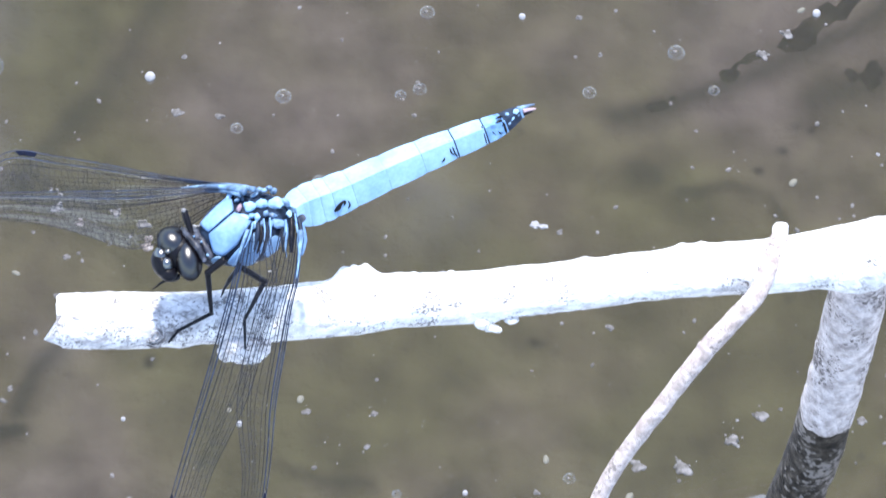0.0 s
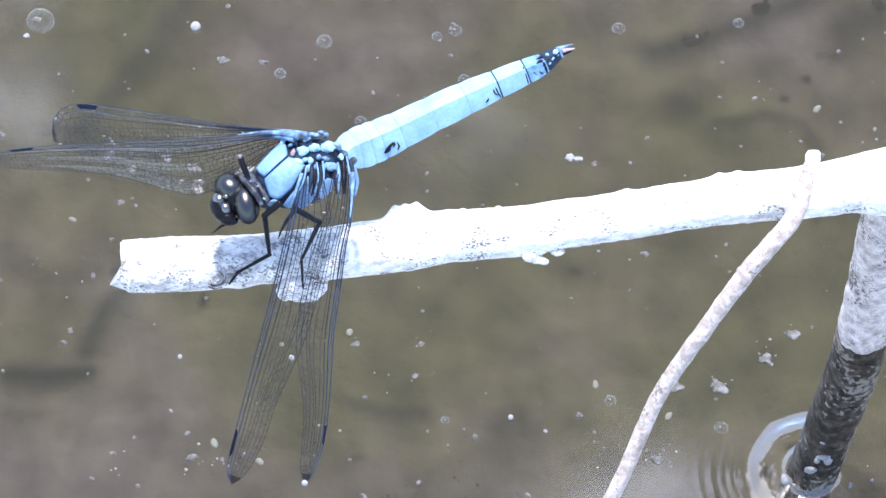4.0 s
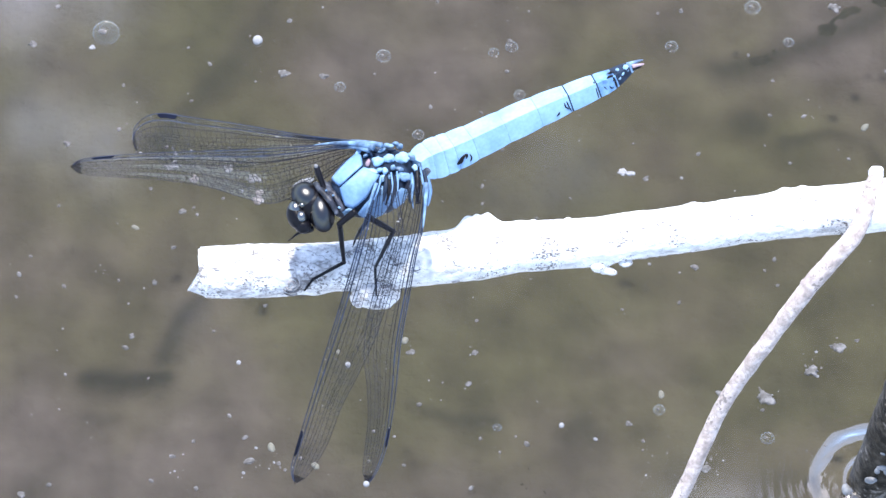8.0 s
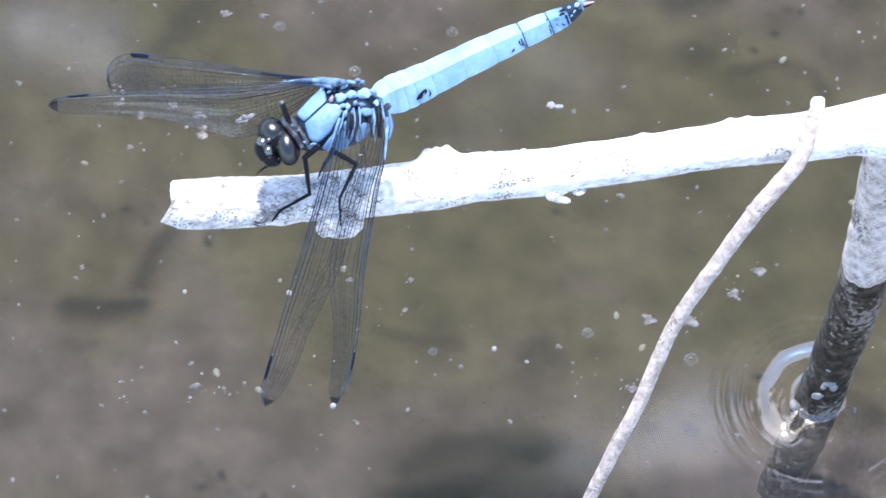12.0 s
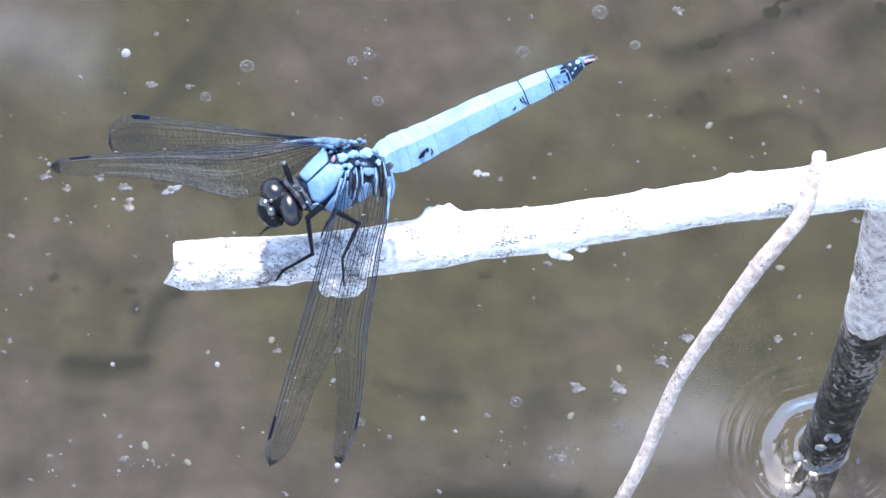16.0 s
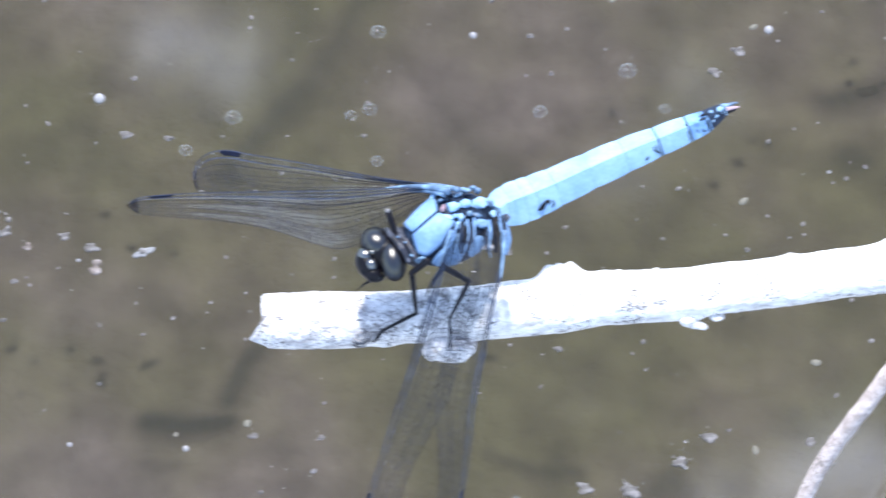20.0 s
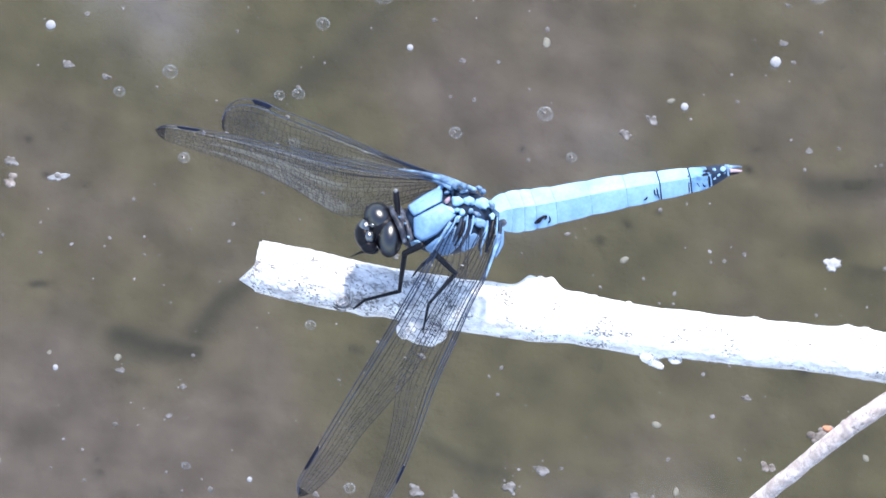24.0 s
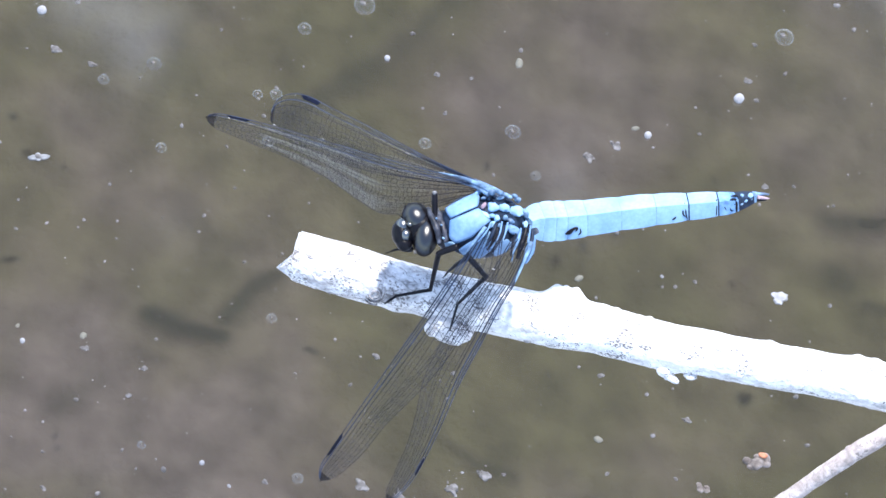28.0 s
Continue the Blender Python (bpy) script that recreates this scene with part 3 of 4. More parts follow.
BARREL = ((-0.6, 0.08), 5.25, 3.95, 3.6)


def spot(u, v, h=0.0):
    return HEART + Vector((u, 0, 0)) + v * SIDE_UP + h * SIDE_OUT


def bow(rows):
    """Rows of u, v, h, radius as rows for tube()."""
    return [(*spot(*q[:3]), q[3]) for q in rows]


def lean(degrees):
    """A turn whose x runs along the visible side at that angle and whose z faces out of it."""
    a = radians(degrees)
    return frame_of(math.cos(a) * Vector((1, 0, 0)) + math.sin(a) * SIDE_UP, SIDE_OUT)


def barrel(u, v):
    """How far the thorax stands out at u, v."""
    (cu, cv), long, wide, deep = BARREL
    a = ((u - cu) * 0.92 + (v - cv) * 0.39) / long
    b = ((v - cv) * 0.92 - (u - cu) * 0.39) / wide
    return deep * math.sqrt(max(0.03, 1 - a * a - b * b)) - 0.9 * a


def shield(outline, lift=0.2):
    """A bulging plate of the thorax with a sunken rim."""
    n = len(outline)
    edge = []
    for k in range(n):
        a, b, c, d = (Vector(outline[(k + i - 1) % n]) for i in range(4))
        for i in range(7):
            t = i / 7
            smooth = 0.5 * (2 * b + (c - a) * t + (2 * a - 5 * b + 4 * c - d) * t * t + (3 * b - a - 3 * c + d) * t ** 3)
            edge.append(smooth.lerp(b.lerp(c, t), 0.7))
    mid = sum(edge, Vector((0, 0))) / len(edge)
    bm = bmesh.new()
    rings = []
    for s, up in ((0.3, 1.0), (0.6, 0.97), (0.85, 0.88), (0.96, 0.6), (1.04, -0.3), (0.92, -2.0)):
        rings.append([bm.verts.new(spot(*(mid + (p - mid) * s), barrel(*(mid + (p - mid) * s)) + lift * up) / 1000) for p in edge])
    for ring, up in ((rings[0], 1.0), (rings[-1], -1.6)):
        top = bm.verts.new(spot(*mid, barrel(*mid) + lift * up) / 1000)
        for j in range(len(edge)):
            bm.faces.new((ring[j], ring[(j + 1) % len(edge)], top))
    for a, b in zip(rings, rings[1:]):
        for j in range(len(edge)):
            bm.faces.new((a[j], a[(j + 1) % len(edge)], b[(j + 1) % len(edge)], b[j]))
    return bm


def abdomen_section(a):
    """Three-sided with a keel along the back."""
    u, v = math.cos(a), math.sin(a)
    k = 1 / (abs(u) + abs(v)) ** 0.9 if v > 0 else 1.0
    return u * k, v * k * (0.98 if v > 0 else 0.7)


TAIL_NEAR = Vector((0.49, -0.87, 0))
TAIL_UP = Vector((0, 0, 0.97)) + 0.31 * TAIL_NEAR
ABDOMEN = [(-3.74, 5.18, 69.6, 1.35), (-2.87, 6, 69.31, 1.95), (-1.75, 6.61, 69.26, 2.22), (0.18, 7.48, 69.39, 2.14), (2.61, 8.72, 69.63, 1.98), (4.92, 9.91, 69.95, 1.88), (8.35, 11.6, 70.41, 1.78), (11.72, 13.09, 70.96, 1.56),
           (14.85, 14.47, 71.46, 1.37), (16.6, 15.25, 71.74, 1.16), (17.72, 16.04, 71.89, 0.92), (18.6, 16.58, 72.09, 0.66), (19.1, 16.8, 72.2, 0.45)]
# eastings of the joints between the segments
JOINTS = (-3.71, -2.34, -0.98, 0.15, 2.08, 5.44, 8.92, 12.16, 15.15, 17.08, 18.51, 19.07)


def build_abdomen(body):
    line = spline(ABDOMEN, 600)
    at = lambda x: line[min(range(601), key=lambda k: abs(line[k][0] - x))].copy()

    def flank(u, v, proud=0.04):
        """The place on the near flank at u, v."""
        q = min(line, key=lambda p: (Vector(p[:3].tolist()) - HEART - Vector((u, 0, 0)) - v * SIDE_UP - (Vector(p[:3].tolist()) - HEART).dot(SIDE_OUT) * SIDE_OUT).length)
        c, r = Vector(q[:3].tolist()) - HEART, float(q[3])
        off = (Vector((u - c.x, v - c.dot(SIDE_UP))).dot(Vector((-0.435, 0.9)))) / r
        f = max(0.0, min(1.0, (0.29 - off) / 1.23))
        return spot(u, v, c.dot(SIDE_OUT) + r * (0.905 - 0.61 * f + 0.12 * f * (1 - f)) + proud)

    for k, (a, b) in enumerate(zip(JOINTS, JOINTS[1:])):
        rows = []
        for i in range(7):
            q = at(a + (b - a) * (i / 6))
            q[3] *= (0.965, 1.0, 1.012, 1.016, 1.012, 1.004, 0.972)[i]
            rows.append(q)
        material = PALEBLUE if k < 8 else TAILBLUE if k == 8 else NAVY if k == 9 else SLATE
        seg = part("segment", tube(rows, 14, 32, 0.012, 600, abdomen_section, TAIL_UP), material, body, "" if k < 8 else "darker mottled tail segment", keel=True)
        if k < len(JOINTS) - 2:
            wide, slim = (0.05, 0.974) if k < 6 else (0.075, 0.992)
            part("joint_ring", tube([at(b + d) * np.array([1, 1, 1, slim]) for d in (-wide, 0, wide)], 3, 32, 0, 600, abdomen_section, TAIL_UP), BLUE if k < 6 else NAVY, seg, keel=True)
    part("tail_appendage", tube(bow([(26.3, 13.16, 2.5, 0.26), (27.05, 13.47, 2.5, 0.15), (27.54, 13.59, 2.5, 0.07)]), 10, 10, 0, 600), SLATE, body, "short pointed grey tail appendage")
    part("tail_appendage", tube(bow([(26.42, 12.85, 2.8, 0.26), (27.05, 13.03, 2.8, 0.17), (27.67, 13.16, 2.8, 0.06)]), 10, 10, 0, 600), PINK, body, "short pointed pinkish tail appendage")
    part("tail_appendage", tube(bow([(26.42, 12.66, 2.7, 0.3), (27.05, 12.85, 2.7, 0.2), (27.42, 12.91, 2.7, 0.06)]), 10, 10, 0, 600), BLACK, body, "short pointed black tail appendage")
    # black marks on the near flank: lines of u, v, half width
    for rows in (((8.24, 2.2, 0.13), (8.55, 2.51, 0.3), (8.8, 2.95, 0.24), (9.12, 3.26, 0.2), (9.24, 3.07, 0.16), (9.12, 2.82, 0.05)), ((9.61, 2.57, 0.08), (9.74, 2.95, 0.1), (9.49, 3.38, 0.04)),
                 ((18.95, 8.61, 0.06), (19.14, 9.05, 0.14), (19.39, 8.92, 0.1), (19.57, 8.55, 0.13), (19.89, 8.36, 0.05)), ((19.26, 9.73, 0.05), (19.57, 9.23, 0.09), (19.89, 8.61, 0.1), (20.26, 8.05, 0.05)), ((18.64, 7.55, 0.05), (18.83, 7.74, 0.13), (18.95, 7.99, 0.05)),
                 ((22.44, 11.29, 0.07), (22.75, 10.48, 0.09), (23.06, 9.61, 0.06)), ((23.75, 11.35, 0.05), (24, 11.73, 0.2), (24.37, 11.85, 0.24), (24.62, 11.6, 0.2), (24.37, 11.35, 0.05)), ((23.81, 12.1, 0.05), (24.18, 12.29, 0.16), (24.56, 12.35, 0.05)),
                 ((24.62, 12.1, 0.1), (24.74, 11.41, 0.17), (24.99, 10.73, 0.1)), ((23.31, 10.98, 0.03), (23.62, 10.73, 0.07), (23.93, 10.48, 0.03)), ((24.12, 10.92, 0.03), (24.37, 10.67, 0.09), (24.62, 10.73, 0.03))):
        part("dark_mark", tube([(*flank(u, v, 0.0), 0.8 * r) for u, v, r in rows], 14, 8, 0.35, 1900), BLACK, body)
    for u, v, r in ((25.43, 12.22, 0.22), (25.18, 11.73, 0.16), (25.8, 12.91, 0.3), (26.05, 12.6, 0.16), (24.93, 12.6, 0.18)):
        part("pale_mark", ball(flank(u, v, 0.0), (r * 1.2, r, r * 0.5), lean(25), 0.3, 1500, 2), SLATE if r < 0.2 else PALEBLUE, body)


def strut(bm, a, b, wide, nor):
    d = (b - a)
    if d.length < 1e-7:
        return
    s = d.cross(nor).normalized() * wide / 2
    h = nor * wide * 0.7
    v = [bm.verts.new(p) for p in (a - s, a + s, a + h, b - s, b + s, b + h)]
    for q in ((0, 1, 4, 3), (1, 2, 5, 4), (2, 0, 3, 5)):
        bm.faces.new([v[i] for i in q])


def evenly(rows, n):
    """n + 1 places at even steps along the smooth line through rows of u, v, h."""
    line = [spot(*q.tolist()) / 1000 for q in spline(rows, 40 * len(rows))]
    run = [0.0]
    for a, b in zip(line, line[1:]):
        run.append(run[-1] + (b - a).length)
    xyz = [np.interp(np.linspace(0, run[-1], n + 1), run, [p[i] for p in line]) for i in range(3)]
    return [Vector((float(x), float(y), float(z))) for x, y, z in zip(*xyz)]


def build_wing(body, front, back, stigma, seed, specks, sparse, label):
    """A wing between its front and hind edge, both from root to tip; stigma: where the dark spot lies along the front edge."""
    rng = random.Random(seed)
    n = 240
    fore, hind = evenly(front, n), evenly(back, n)
    base, tip = fore[0], fore[-1]
    span = (tip - base).length
    nor = (tip - base).cross(hind[n // 2] - fore[n // 2]).normalized()
    if nor.dot(SIDE_OUT) < 0:
        nor = -nor

    def along(line, x):
        s = max(0.0, min(0.9999, x)) * n
        return line[int(s)].lerp(line[int(s) + 1], s - int(s))

    def at(x, f):
        """x along the span, f from the front edge (0) to the hind edge (1)."""
        a, b = along(fore, x), along(hind, x)
        return a.lerp(b, f) + span * nor * (0.0015 * math.sin(f * 19) * (1 - x * 0.6) - 0.012 * f * f * (1 - x))

    wing = new("wing")
    wing.empty_display_size = 0.002
    wing.parent = body
    wing.location = base - origin(body)
    tagged(wing, label)
    for piece, x0, x1, material in (("membrane", 0.0, 0.962, MEMBRANE), ("smoky_tip", 0.962, 1.0, SMOKY)):
        bm = bmesh.new()
        nx, nf = (60, 14) if x1 < 1 else (10, 14)
        grid = [[bm.verts.new(at(x0 + (x1 - x0) * i / nx, j / nf)) for j in range(nf + 1)] for i in range(nx + 1)]
        for i in range(nx):
            for j in range(nf):
                bm.faces.new((grid[i][j], grid[i + 1][j], grid[i + 1][j + 1], grid[i][j + 1]))
        part(piece, bm, material, wing)
    long_wide, net_wide = (0.000048, 0.00006) if sparse < 1.5 else (0.00005, 0.000046)
    # long veins
    lines = [0.0, 0.06, 0.13, 0.25, 0.36, 0.49, 0.62, 0.75, 0.88, 1.0]
    bend = [0, 0, 0, 0.03, 0.05, 0.06, 0.05, 0.04, 0.02, 0]
    fr = lambda k, x: lines[k] + bend[k] * math.sin(4.5 * x + k) * (1 - x) + (0.05 * math.sin(9 * x + 1.7 * k) * bend[k] / 0.05 if 2 < k < 9 else 0) * 0.5
    bm, edge = bmesh.new(), bmesh.new()
    m = 90
    for k in range(len(lines)):
        last = {1: 0.55, 8: 0.9}.get(k, 0.998)
        for i in range(m):
            x0, x1 = i / m, (i + 1) / m
            if x1 > last:
                break
            wide = (0.00011, 0.000075, 0.00013, 0.000075)[k] if k < 4 else (long_wide if k < 9 else 0.00006)
            strut(edge if k < 3 else bm, at(x0, fr(k, x0)), at(x1, fr(k, x1)), wide * (1.7 - 0.9 * x0), nor)
    # cross veins
    for k in range(len(lines) - 1):
        step = (0.034, 0.034, 0.026, 0.02, 0.017, 0.015, 0.014, 0.013, 0.012)[k]
        x = 0.03
        while x < 0.985:
            f0, f1 = fr(k, x), fr(k + 1, x)
            if k < 4:
                strut(bm, at(x, f0), at(x + rng.uniform(-0.004, 0.004), f1), net_wide, nor)
            else:
                mid = 0.5 * (f0 + f1) + rng.uniform(-0.015, 0.015)
                xm = x + rng.choice((-1, 1)) * step * 0.3
                strut(bm, at(x, f0), at(xm, mid), net_wide, nor)
                strut(bm, at(xm, mid), at(x + rng.uniform(-0.3, 0.3) * step, f1), net_wide, nor)
                if (along(fore, x) - along(hind, x)).length > 0.0045:
                    strut(bm, at(xm, mid), at(min(0.99, xm + step), mid + rng.uniform(-0.01, 0.01)), net_wide, nor)
            x += step * rng.uniform(0.8, 1.25) * max(1.0, sparse - x)
    tagged(part("vein_net", bm, VEIN, wing, "fine dark net of veins", False), kind="stuff")
    tagged(part("front_vein", edge, COSTA, wing, "thick front veins", False), kind="stuff")
    bm = bmesh.new()
    s0, s1 = stigma
    up = [[bm.verts.new(at(s0 + (s1 - s0) * i / 8, 0.085 * j / 2 * (1 if 0 < i < 8 else 0.4)) + nor * h) for j in range(3)] for h in (0.00007, -0.00007) for i in range(9)]
    for lay in (0, 9):
        for i in range(8):
            for j in range(2):
                bm.faces.new((up[lay + i][j], up[lay + i + 1][j], up[lay + i + 1][j + 1], up[lay + i][j + 1]))
    part("stigma", bm, STIGMA, wing, "black wing spot")
    # white grains stand in for sun glints along the veins
    for k in range(specks):
        w = at(rng.uniform(0.2, 0.97), abs(rng.gauss(0, 0.2)) % 1) * 1000
        part("wing_glint", ball(w + 50 * nor / 1000, (0.03 + 0.1 * rng.random() ** 2, 0.028, 0.03), frame_of((tip - base).normalized(), nor), 0.4, 2500, 1), WHITE, wing)
    return wing


def build_leg(body, rows, label):
    """Rows of u, v, h, radius from the thorax to the claws."""
    leg = new("leg")
    leg.empty_display_size = 0.002
    leg.parent = body
    leg.location = spot(*rows[0][:3]) / 1000 - origin(body)
    tagged(leg, label)
    for k, (a, b) in enumerate(zip(rows, rows[1:])):
        name = ("coxa", "femur", "tibia", "tarsus")[k]
        m = [(p + q) / 2 for p, q in zip(a, b)]
        m[3] *= 1.06
        part(name, tube([(*q[:3], 0.86 * q[3]) for q in bow([a, m, b])], 12, 10, 0.08, 1500), BLACK, leg)
        if k:
            part("knee", ball(spot(*a[:3]), (a[3] * 0.95,) * 3, None, 0.1, 1500, 2), BLACK, leg)
        if name == "tibia":
            bm = bmesh.new()
            for i in range(9):
                p = spot(*[q + (w - q) * (i + 1) / 10.5 for q, w in zip(a[:3], b[:3])])
                tube([(*p, 0.035), (*(p + 0.36 * SIDE_OUT + Vector((0.1 if i % 2 else -0.2, 0, -0.22))), 0.01)], 1, 4, bm=bm)
            part("spines", bm, BLACK, leg)


SWINGING = []


def build_dragonfly():
    body = thing("dragonfly", mm(-8.5, -1.0, 60.2), "powder-blue dragonfly with black head perched on a bleached branch", "dragonfly")
    # head
    part("head", ball(spot(-6.82, -2.35, 0.4), (2.3, 1.9, 2.2), lean(-60)), BLACK, body, "black head capsule")
    part("eye", ball(spot(-7.57, -1.6, 0.9), (1.75, 1.5, 1.75), lean(-40), 0, 1, 4), EYE, body, "shiny black-brown compound eye")
    part("eye", ball(spot(-5.95, -3.28, 1.5), (2.05, 1.36, 1.7), lean(-78), 0, 1, 4), EYE, body, "shiny black-brown compound eye")
    part("crown_bump", ball(spot(-7.45, -1.97, 2.0), (0.36, 0.34, 0.4), lean(0), 0.05, 1200), FACE, body, "small glossy bump between the eyes")
    part("crown_bump", ball(spot(-8.01, -2.47, 2.0), (0.36, 0.3, 0.4), lean(0), 0.05, 1200), FACE, body, "small glossy bump between the eyes")
    part("brow", ball(spot(-8.69, -2.84, 1.35), (0.78, 0.85, 0.95), lean(20), 0.04, 900), FACE, body, "glossy bulging forehead")
    part("brow", ball(spot(-8.07, -3.65, 1.55), (0.75, 0.78, 0.95), lean(20), 0.04, 900), FACE, body, "glossy bulging forehead")
    part("face", ball(spot(-8.57, -3.65, 1.0), (1.05, 1.5, 1.35), lean(18), 0.03, 900, 4), BLACK, body, "black face")
    part("lip", ball(spot(-7.94, -4.59, 1.1), (0.98, 0.85, 1.0), lean(-20), 0.06, 900), BLACK, body, "black upper lip")
    part("jaw", ball(spot(-7.45, -5.02, 0.7), (0.75, 0.45, 0.7), lean(15), 0.15, 900), BLACK, body)
    part("mouth_palps", tube(bow([(-7.94, -5.21, 0.5, 0.2), (-8.57, -5.58, 0.3, 0.12), (-9, -5.96, 0.1, 0.1), (-9.44, -6.27, 0, 0.05)]), 14, 8, 0.5, 2500), BLACK, body)
    for rows in (((-8.94, -2.1, 1.9, 0.08), (-9.38, -1.91, 2.3, 0.05), (-9.81, -2.1, 2.7, 0.02)), ((-7.94, -3.03, 2.6, 0.08), (-8.25, -2.72, 3.1, 0.05), (-8.57, -2.72, 3.5, 0.02))):
        part("antenna", tube(bow(rows), 8, 6), BLACK, body)
    # collar behind the head
    part("prothorax", ball(spot(-4.71, -1.85, 0.4), (2.3, 0.95, 2.2), lean(-57), 0.12, 1100, 4), COLLAR, body, "dull black collar behind the head")
    for rows in (((-6.76, -0.23, 1.2, 0.3), (-5.89, -1.1, 2.4, 0.36), (-5.02, -2.1, 2.9, 0.34), (-4.33, -3.34, 2.6, 0.26)), ((-5.89, 0.02, 0.8, 0.26), (-5.02, -0.91, 2.1, 0.3), (-4.27, -1.97, 2.7, 0.3), (-3.65, -2.97, 2.6, 0.26)),
                 ((-5.2, 0.02, 0.7, 0.2), (-4.46, -0.73, 1.8, 0.24), (-3.96, -1.66, 2.3, 0.24), (-3.46, -2.41, 2.5, 0.2))):
        part("collar_ridge", tube(bow(rows), 24, 10, 0.3, 1500), COLLAR, body, "dull ridge of the collar")
    for u, v, r in ((-4.77, -1.41, 0.16), (-5.52, -0.91, 0.14), (-4.08, -2.66, 0.2), (-4.58, -2.47, 0.13), (-5.14, -1.66, 0.12), (-3.83, -1.35, 0.13)):
        part("collar_bump", ball(spot(u, v, 2.75), (r, r * 0.8, r), None, 0.3, 1500, 2), SLATE, body)
    # thorax
    (cu, cv), long, wide, deep = BARREL
    core = ball((0, 0, 0), (1000, 1000, 1000), None, 0, 1, 4)
    for w in core.verts:
        a, b, c = w.co
        w.co = spot(cu + 0.92 * 0.9 * long * a - 0.39 * 0.9 * wide * b, cv + 0.39 * 0.9 * long * a + 0.92 * 0.9 * wide * b, 0.95 * deep * c - 0.9 * a) / 1000
    part("thorax", core, NAVY, body, "blackish thorax under blue plates")
    for outline, material in ((((-4.96, 0.46), (-4.08, -0.35), (-2.96, 0.71), (-1.78, 1.83), (-1.97, 2.88), (-2.46, 3.13), (-3.46, 2.2)), BLUE), (((-4.02, -0.6), (-2.9, 0.46), (-1.66, 1.58), (-0.6, 1.27), (0.03, 0.77), (-0.6, -0.35), (-1.22, -1.47), (-2.59, -2.72), (-3.46, -2.35), (-3.83, -1.47)), BLUE),
                              (((-2.09, -3.28), (-1.34, -2.22), (-0.53, -1.35), (0.34, -0.35), (1.21, -0.85), (1.21, -2.1), (0.4, -3.34), (-1.03, -3.78)), BLUE), (((1.52, -1.35), (2.39, -0.48), (3.14, -0.73), (2.76, -1.85), (1.89, -2.59), (1.46, -2.35)), BLUE),
                              (((-3.83, -3.09), (-3.09, -2.72), (-2.34, -2.97), (-2.59, -3.47), (-3.34, -3.65)), SLATE), (((-1.34, 1.45), (-0.6, 1.51), (0.03, 1.2), (-0.22, 0.95), (-0.85, 1.14)), PALEBLUE)):
        part("plate", shield(outline), material, body, "smooth powder-blue thorax plate" if material is BLUE else "")
    # hinge plates between the wing roots: u, v, how proud, half axes, turn, material
    for u, v, up, long, wide, turn, material in ((-2.28, 3.13, 0.1, 0.62, 0.34, 60, PALEBLUE), (-1.66, 3.57, 0.1, 0.75, 0.3, 15, PALEBLUE), (-1.1, 3.26, 0.0, 0.55, 0.3, -60, BLUE), (-1.47, 2.82, 0.0, 0.4, 0.25, 40, BLUE), (-1.16, 2.14, 0.25, 0.45, 0.3, 70, PINK),
                                                 (-0.22, 2.32, 0.2, 0.72, 0.66, 0, PALEBLUE), (0.03, 1.33, 0.2, 0.55, 0.3, 20, BLUE), (0.59, 1.27, 0.25, 0.35, 0.45, 10, PALEBLUE), (1.02, 2.57, 0.1, 0.72, 0.6, -10, PALEBLUE), (2.45, 2.7, 0.1, 1.05, 0.68, 5, PALEBLUE),
                                                 (0.77, 3.94, 0.0, 0.75, 0.4, 10, SLATE), (1.64, 4.25, 0.0, 0.5, 0.3, 0, BLUE), (2.14, 3.94, 0.0, 0.42, 0.4, -20, SLATE), (1.27, 3.51, 0.0, 0.6, 0.2, 0, NAVY), (0.21, 3.44, 0.0, 0.45, 0.25, 30, SLATE), (-0.6, 3.51, 0.0, 0.5, 0.3, -20, NAVY),
                                                 (3.39, 2.82, 0.0, 0.55, 0.45, -50, BLUE), (2.14, 1.58, 0.1, 0.7, 0.42, 0, SLATE), (2.7, 0.71, 0.1, 0.75, 0.62, -20, BLUE), (1.96, 0.58, 0.2, 0.4, 0.5, 0, BLUE), (1.46, 1.64, 0.2, 0.35, 0.5, 0, SLATE), (3.7, 1.76, 0.2, 0.4, 0.6, 10, PALEBLUE),
                                                 (4.26, 2.2, 0.1, 0.4, 0.6, 20, SLATE), (0.4, 0.52, 0.3, 0.3, 0.45, -20, PALEBLUE), (1.15, 0.64, 0.3, 0.28, 0.4, 0, SLATE), (3.39, 0.02, 0.2, 0.5, 0.6, 0, SLATE)):
        part("sclerite", ball(spot(u, v, barrel(u, v) + up - 0.1), (0.84 * long, 0.8 * wide, 0.34), lean(turn), 0.5, 1100, 3), material if up > 0.05 or material is not BLUE else SLATE, body)
